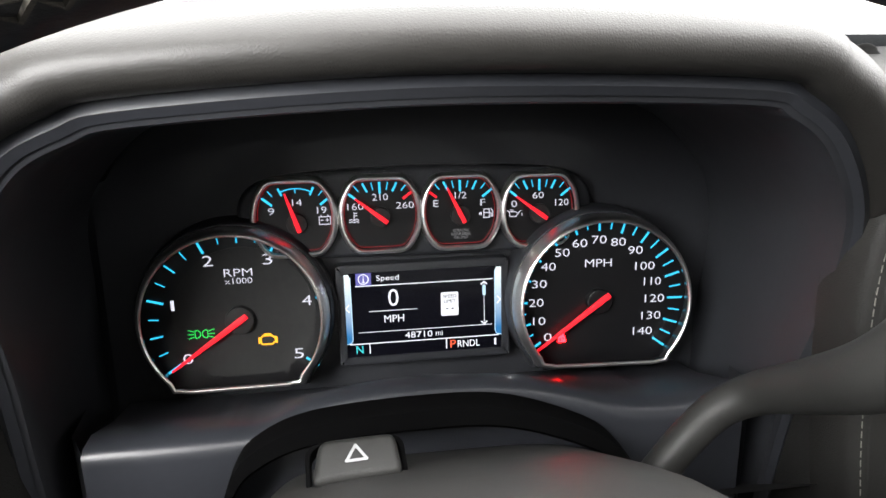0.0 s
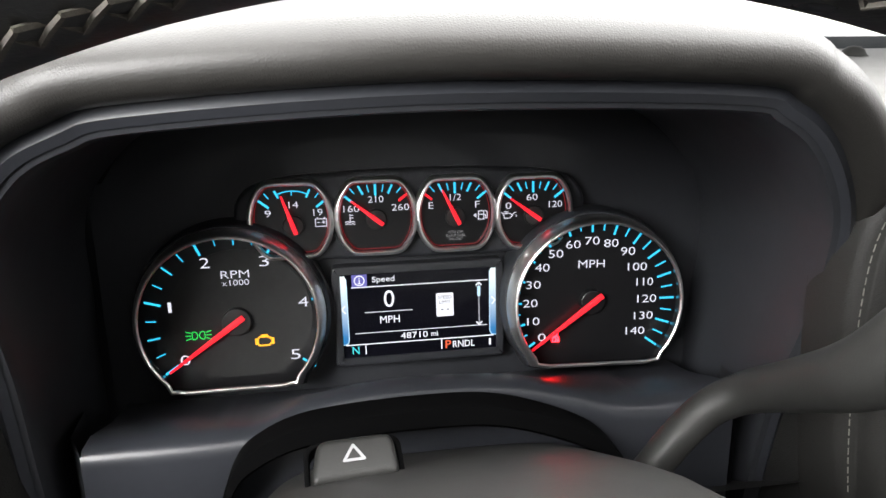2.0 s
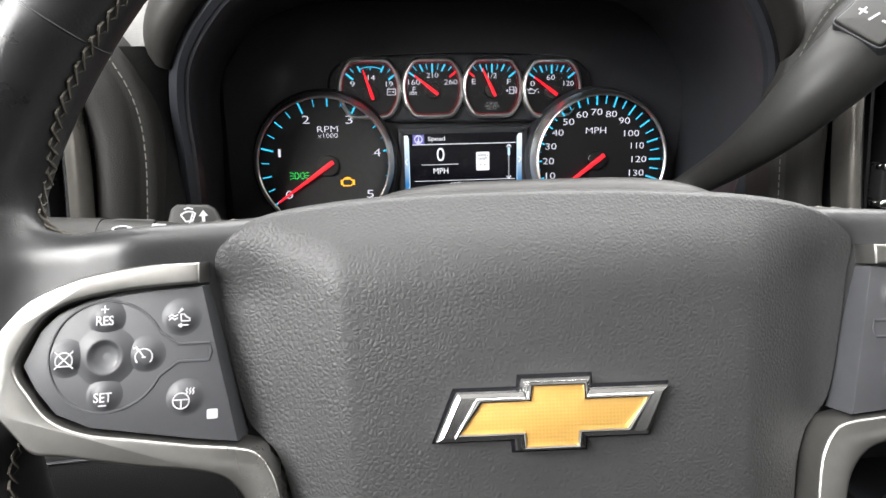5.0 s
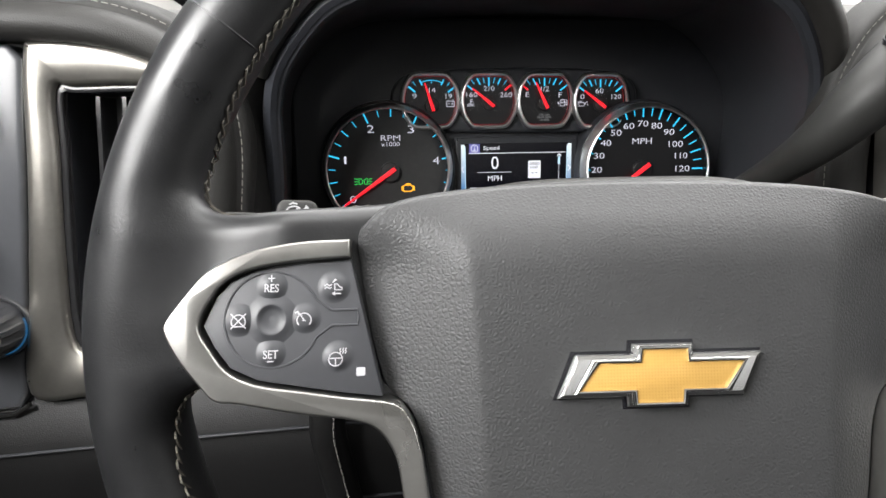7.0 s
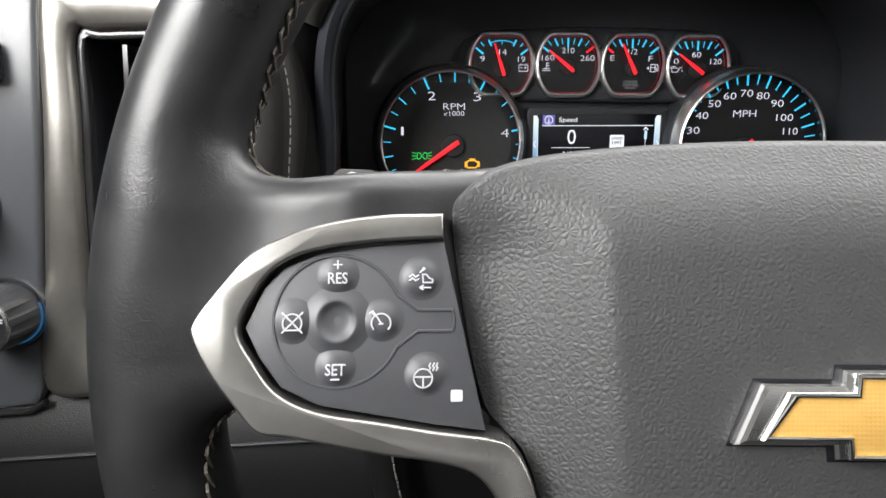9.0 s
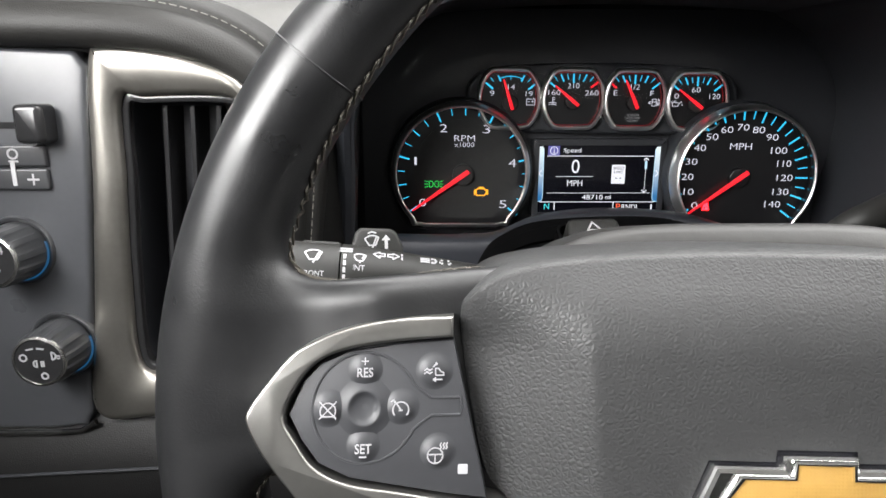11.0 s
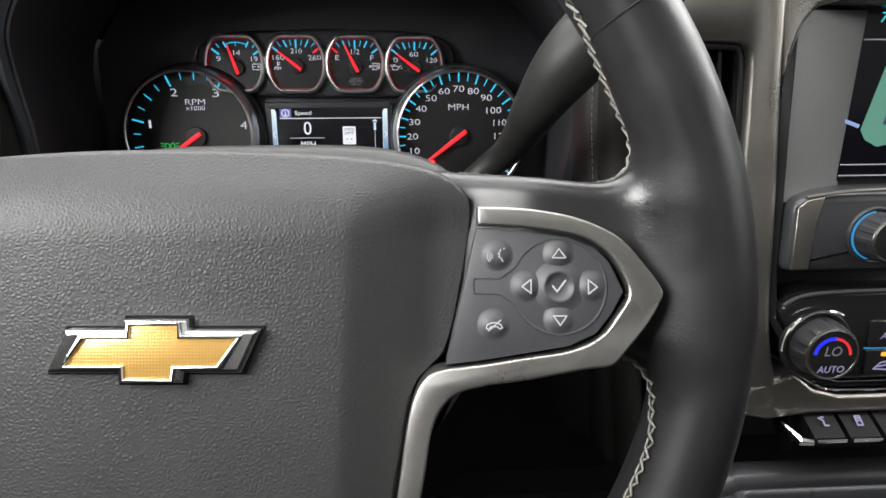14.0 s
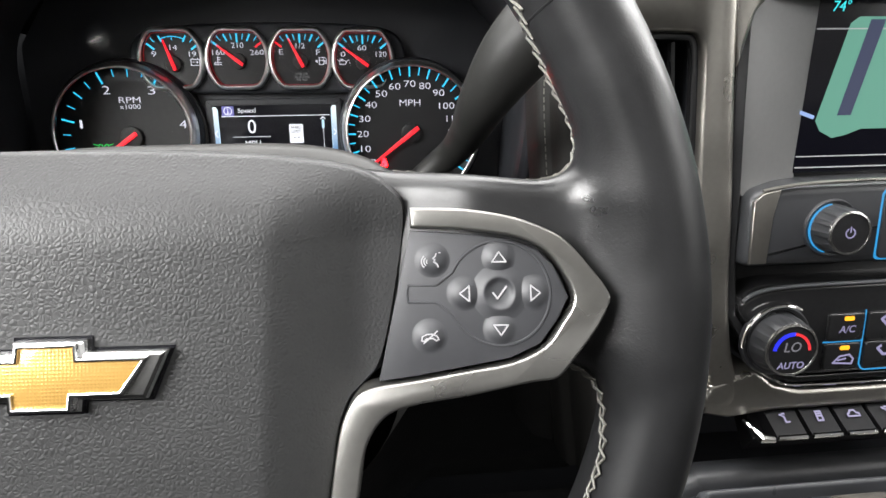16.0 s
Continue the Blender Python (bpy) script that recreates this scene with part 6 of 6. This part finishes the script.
def build_shifter():
    g = thing("gear_shift_lever", ID, "dark grey column gear lever with thick grip", "gear lever")
    path = spline([(0.098, 0.172, 0.690), (0.110, 0.174, 0.704), (0.1235, 0.175, 0.7165), (0.134, 0.167, 0.7275), (0.139, 0.147, 0.742), (0.143, 0.125, 0.760), (0.156, 0.111, 0.784), (0.183, 0.109, 0.811), (0.215, 0.118, 0.838)], 70)
    rad = [x.x for x in spline([(0.0072, 0, 0), (0.0072, 0, 0), (0.0075, 0, 0), (0.0083, 0, 0), (0.0098, 0, 0), (0.0122, 0, 0), (0.0158, 0, 0), (0.0172, 0, 0), (0.0166, 0, 0)], 70)]
    cut = 62
    part("arm", tube(path[:cut + 1], rad[:cut + 1], 28), STALK, g)
    part("grip", tube(path[cut:], [r + 0.0002 for r in rad[cut:]], 28, flat=0.9), STALK, g, "thick grained grip")
    tip = path[-1]
    d = (path[-1] - path[-4]).normalized()
    part("end_cap", tube([tip + d * 0.0008, tip + d * 0.002, tip + d * 0.013, tip + d * 0.016], [0.0162, 0.0174, 0.0168, 0.0142], 28, flat=0.9), FACE, g)
    # labelled button on the grip's driver side
    c = path[64]
    ax = (path[69] - path[59]).normalized()
    n = Vector((-0.35, -0.80, 0.48))
    n = (n - ax * n.dot(ax)).normalized()
    m = Matrix((ax, n.cross(ax), n)).transposed().to_4x4()
    m.translation = c + n * 0.0140
    b = part("tow_haul_button", slab(mm(rect(-12, -5.5, 12, 5.5, 1.5)), -0.004, 0.0042, 0.001), FACE, g, at=m)
    part("symbol", slab(mm([(-6.5, -1.4), (-2.5, -1.4), (-2.5, -2.3), (1, -2.3), (1, -1.0), (3, -1.0), (3, 0.9), (0, 1.2), (-2, 0.9), (-6.5, 0.4)]), 0.0042, 0.0045), PAINT, b, at=m)
    part("symbol", slab(mm([(4.2, -0.4), (6.6, -0.4), (6.6, 0.9), (4.2, 0.9)]), 0.0042, 0.0045), PAINT, b, at=m)
    c = path[57]
    ax = (path[61] - path[53]).normalized()
    n = Vector((-0.55, -0.62, 0.56))
    n = (n - ax * n.dot(ax)).normalized()
    m = Matrix((ax.cross(n), ax, n)).transposed().to_4x4()
    m.translation = c + n * 0.0128
    b = part("plus_minus_rocker", slab(mm(rect(-11.5, -9, 11.5, 9, 2)), -0.004, 0.0056, 0.0015), STALK, g, "black rocker with plus and minus", at=m)
    part("symbol", ribbon([mm([(-7, 0), (-3.6, 0)]), mm([(-5.3, -1.7), (-5.3, 1.7)]), mm([(-0.5, -2.0), (0.5, 2.0)]), mm([(4, 0), (7, 0)])], 0.0009, 0.0057), PAINT, b, at=m)
    part("rocker_groove", hoop(mm(rect(-12.3, -9.9, 12.3, 9.9, 2.6)), mm(rect(-11.6, -9.1, 11.6, 9.1, 2)), -0.004, 0.0042, 0.0002, 1), INNER, g, at=m)


build_shifter()


# ---- cabin shell ----
def wall_box(name, x0, x1, y0, y1, z0, z1, material, label, category):
    ob = part(name, ([(x, y, z) for z in (z0, z1) for y in (y0, y1) for x in (x0, x1)], [(0, 1, 3, 2), (4, 6, 7, 5), (0, 4, 5, 1), (2, 3, 7, 6), (0, 2, 6, 4), (1, 5, 7, 3)]), material, None)
    return tagged(ob, label, category, kind="structure")


def build_cabin():
    wall_box("floor", -0.49, 1.35, -1.65, 0.75, -0.06, 0.0, DUST, "dark carpeted cabin floor", "floor")
    wall_box("wall_firewall", -0.49, 1.35, 0.70, 0.75, 0.001, 0.80, INNER, "black bulkhead behind the dashboard", "wall")
    wall_box("wall_door_left", -0.49, -0.42, -1.6, 0.69, 0.001, 0.87, POST, "dark trimmed door side of the cabin", "wall")
    wall_box("wall_door_right", 1.28, 1.35, -1.6, 0.69, 0.001, 0.87, POST, "dark trimmed door side of the cabin", "wall")
    wall_box("wall_rear", -0.49, 1.35, -1.65, -1.605, 0.001, 0.95, POST, "dark rear wall of the cabin", "wall")
    wall_box("ceiling", -0.49, 1.35, -1.65, -0.02, 1.36, 1.40, HEADLINER, "pale grey cloth headliner", "ceiling")
    for x in (-0.49, 1.28):
        wall_box("wall_pillar", x, x + 0.07, -0.62, -0.48, 0.871, 1.359, TRIMLIGHT, "pale grey door pillar", "wall")
        wall_box("wall_pillar", x, x + 0.07, -1.60, -1.50, 0.871, 1.359, TRIMLIGHT, "pale grey rear pillar", "wall")
    # windscreen with its black border
    scr = thing("windscreen", ID, "clear raked windscreen with black border", "windscreen", kind="structure")

    def ws(x, s):
        q = min(1.0, max(0.0, (x + 0.22) / 0.46))
        return Vector((x, 0.486 + 0.09 * q * q * (3 - 2 * q) * (1 - 0.5 * s) - 0.58 * s - 0.02 * max(0, x - 0.45), 0.836 + 0.50 * s))
    glass = part("pane", loft([[ws(-0.33 + 0.1 * i, -0.02 + 0.1 * j) for i in range(17)] for j in range(11)], closed=False), GLASS, scr)
    glass.visible_shadow = False
    # the border's edge on the glass, from the pillar's head down and along the foot
    edge = spline([(-0.215, -0.06, 1.33), (-0.255, 0.09, 1.19), (-0.285, 0.24, 1.05), (-0.298, 0.34, 0.96), (-0.300, 0.392, 0.913), (-0.295, 0.422, 0.885), (-0.284, 0.442, 0.867), (-0.264, 0.456, 0.854), (-0.239, 0.464, 0.847), (-0.202, 0.468, 0.844), (-0.106, 0.486, 0.8435), (0.02, 0.52, 0.8445), (0.14, 0.552, 0.846), (0.26, 0.562, 0.8465), (0.6, 0.562, 0.8465), (1.15, 0.545, 0.8465)], 110)
    rows = []
    for p in edge:
        f = min(1.0, max(0.0, (p.z - 0.843) / 0.05))
        out = Vector((-1.0 * f, 0.0, -1.0 * (1 - f) - 0.35 * f)).normalized()
        rows.append([p, p + out * 0.02 + Vector((0, 0.004, 0)), p + out * 0.06 + Vector((0, 0.012, 0))])
    part("black_border", loft(rows, closed=False), FRITGAP, scr)
    # windscreen pillar trim
    pil = thing("windscreen_pillar", ID, "pale grey plastic windscreen pillar trim", "pillar trim", kind="structure")
    inner = spline([(-0.236, 0.452, 0.818), (-0.255, 0.440, 0.833), (-0.265, 0.431, 0.843), (-0.281, 0.413, 0.859), (-0.289, 0.390, 0.880), (-0.288, 0.353, 0.913), (-0.281, 0.30, 0.962), (-0.266, 0.20, 1.052), (-0.24, 0.06, 1.18), (-0.20, -0.09, 1.32)], 50)
    outer = spline([(-0.226, 0.300, 0.818), (-0.240, 0.292, 0.830), (-0.262, 0.282, 0.842), (-0.288, 0.268, 0.862), (-0.306, 0.248, 0.884), (-0.318, 0.215, 0.918), (-0.324, 0.165, 0.966), (-0.318, 0.075, 1.055), (-0.30, -0.06, 1.18), (-0.27, -0.20, 1.32)], 50)
    rows, filler = [], []
    for a, b in zip(inner, outer):
        mid = (a + b) / 2 + Vector((0.014, -0.016, 0.006))
        rows.append([a + Vector((-0.006, 0.012, -0.006)), a, a.lerp(mid, 0.5) + Vector((0.004, -0.004, 0.002)), mid, b.lerp(mid, 0.5) + Vector((0.001, -0.006, 0.002)), b, b + Vector((-0.012, 0.004, -0.004))])
        filler.append([b + Vector((-0.008, 0.004, -0.004)), b + Vector((-0.03, -0.02, -0.006)), Vector((-0.425, b.y - 0.07, b.z - 0.01))])
    part("trim", loft(rows, closed=False), TRIMLIGHT, pil, sharp=70)
    # added dark sheet stands in for the shaded space between pillar and door
    part("door_seal", loft(filler, closed=False), INNER, pil, "added dark sheet for the shaded space beside the pillar")
    h = thing("grab_handle", ID, "pale grey moulded grab handle on the pillar", "grab handle")
    hm = Matrix(((0.873, -0.018, 0.488, -0.2501), (0.489, 0.032, -0.872, 0.1975), (0, 0.999, 0.037, 0.8943), (0, 0, 0, 1))) @ Matrix.Scale(1.1, 4)
    flange = soft_outline([(-62, 50), (-26, 5.7), (-11.7, -14.4), (-4.5, -18.2), (5.8, -18.8), (19.7, -9.0), (25.2, 2.5), (27.4, 25.2), (4, 90), (-20, 130), (-104, 130)], 7)
    part("flange", slab(mm(flange), -0.012, -0.002, 0.004), TRIMLIGHT, h, "pale grey handle base", at=hm)
    grip = soft_outline([(26.4, 25.2), (24.4, 2.8), (19.4, -7.0), (12.8, -13.8), (7.5, -16.8), (3.4, -15.8), (-7.0, -1), (-21.0, 23.5), (-52, 75), (-84, 128), (-22, 128), (3, 88)], 6)
    part("grip", slab(mm(grip), -0.004, 0.012, 0.004, 5), TRIMLIGHT, h, at=hm)
    part("fixing_cap", slab(mm(disc(4.3, 18.0, 5.6)), 0.0110, 0.0128, 0.0006), TRIMLIGHT, h, at=hm)
    for u, v in ((2, 20), (-45, 110)):
        a = hm @ Vector((u * 0.001, v * 0.001, -0.008))
        part("foot", tube([a, a + Vector((-0.030, 0.075, -0.01))], 0.014, 14), TRIMLIGHT, h)



build_cabin()


# ---- outside ----
def build_outside():
    cowl = thing("cowl_panel", ID, "dark weathered cowl panel below the windscreen", "cowl", kind="structure")
    part("panel", loft([[Vector((x, y - 0.10 * min(1.0, ((x - 0.25) / 0.5) ** 2), z)) for y, z in ((0.585, 0.832), (0.60, 0.842 - e), (0.66, 0.858 - e), (0.72, 0.857 - e), (0.95, 0.80))] for x, e in [(-0.30, 0.034), (-0.25, 0.016), (-0.20, 0.004), *[(-0.1 + 0.1 * i, 0.0) for i in range(13)]]], closed=False), COWL, cowl)
    wp = thing("wiper_arm", ID, "grey wiper arm resting on the cowl", "wiper")
    part("pivot_cover", slab(mm(rect(-26, -9, 26, 9, 6)), -0.01, 0.008, 0.005), RUBBER, wp, at=local((0.205, 0.655, 0.858), 45, 0))
    part("arm", tube([(0.22, 0.648, 0.8615), (0.15, 0.645, 0.860), (0.08, 0.642, 0.859), (0.03, 0.64, 0.858)], [0.007, 0.0055, 0.004, 0.002], 8), RUBBER, wp)
    part("blade", tube([(0.13, 0.635, 0.8555), (0.4, 0.633, 0.8560), (0.66, 0.63, 0.8555), (0.9, 0.61, 0.852)], 0.0032, 8), RUBBER, wp)
    for x in (0.33, 0.46):
        part("blade_clip", tube([(x - 0.006, 0.633, 0.8585), (x + 0.006, 0.633, 0.8585)], 0.0042, 8), RUBBER, wp)
    wall_box("ground", -14, 14, -14, 14, -0.85, -0.80, HALL, "white hall floor", "ground")
    # the wall gives off its own light in place of the hall's brightness
    back = wall_box("backdrop", -14, 14, 7.0, 7.1, -0.80, 7, glow("self_lit_hall_wall", (1, 1, 1), 1.6), "white hall wall, self-lit to read overexposed", "backdrop")
    pole = thing("support_pole", Matrix.Translation((0.42, 4.2, -0.80)), "white upright support pole in the hall", "pole")
    part("tube", tube([(0, 0, 0), (0, 0, 3.5)], 0.055, 16), POLE, pole)
    part("clip", tube([(0, 0, 2.04), (0, 0, 2.07)], 0.06, 16), HALL, pole)
    part("cable", tube([(0.10, 0, 0), (0.10, 0, 3.5)], 0.02, 8), POLE, pole)
    # the rail glows too, keeping its faint red before the self-lit wall
    cart = thing("wall_mark", Matrix.Translation((1.9, 6.95, 1.05)), "faint reddish self-lit rail on the white wall", "rail")
    part("bar", ([(x, y, z) for z in (0, 0.03) for y in (0, 0.03) for x in (-0.5, 0.5)], [(0, 1, 3, 2), (4, 6, 7, 5), (0, 4, 5, 1), (2, 3, 7, 6), (0, 2, 6, 4), (1, 5, 7, 3)]), glow("self_lit_red_rail", (1.0, 0.75, 0.76), 1.0), cart)


build_outside()
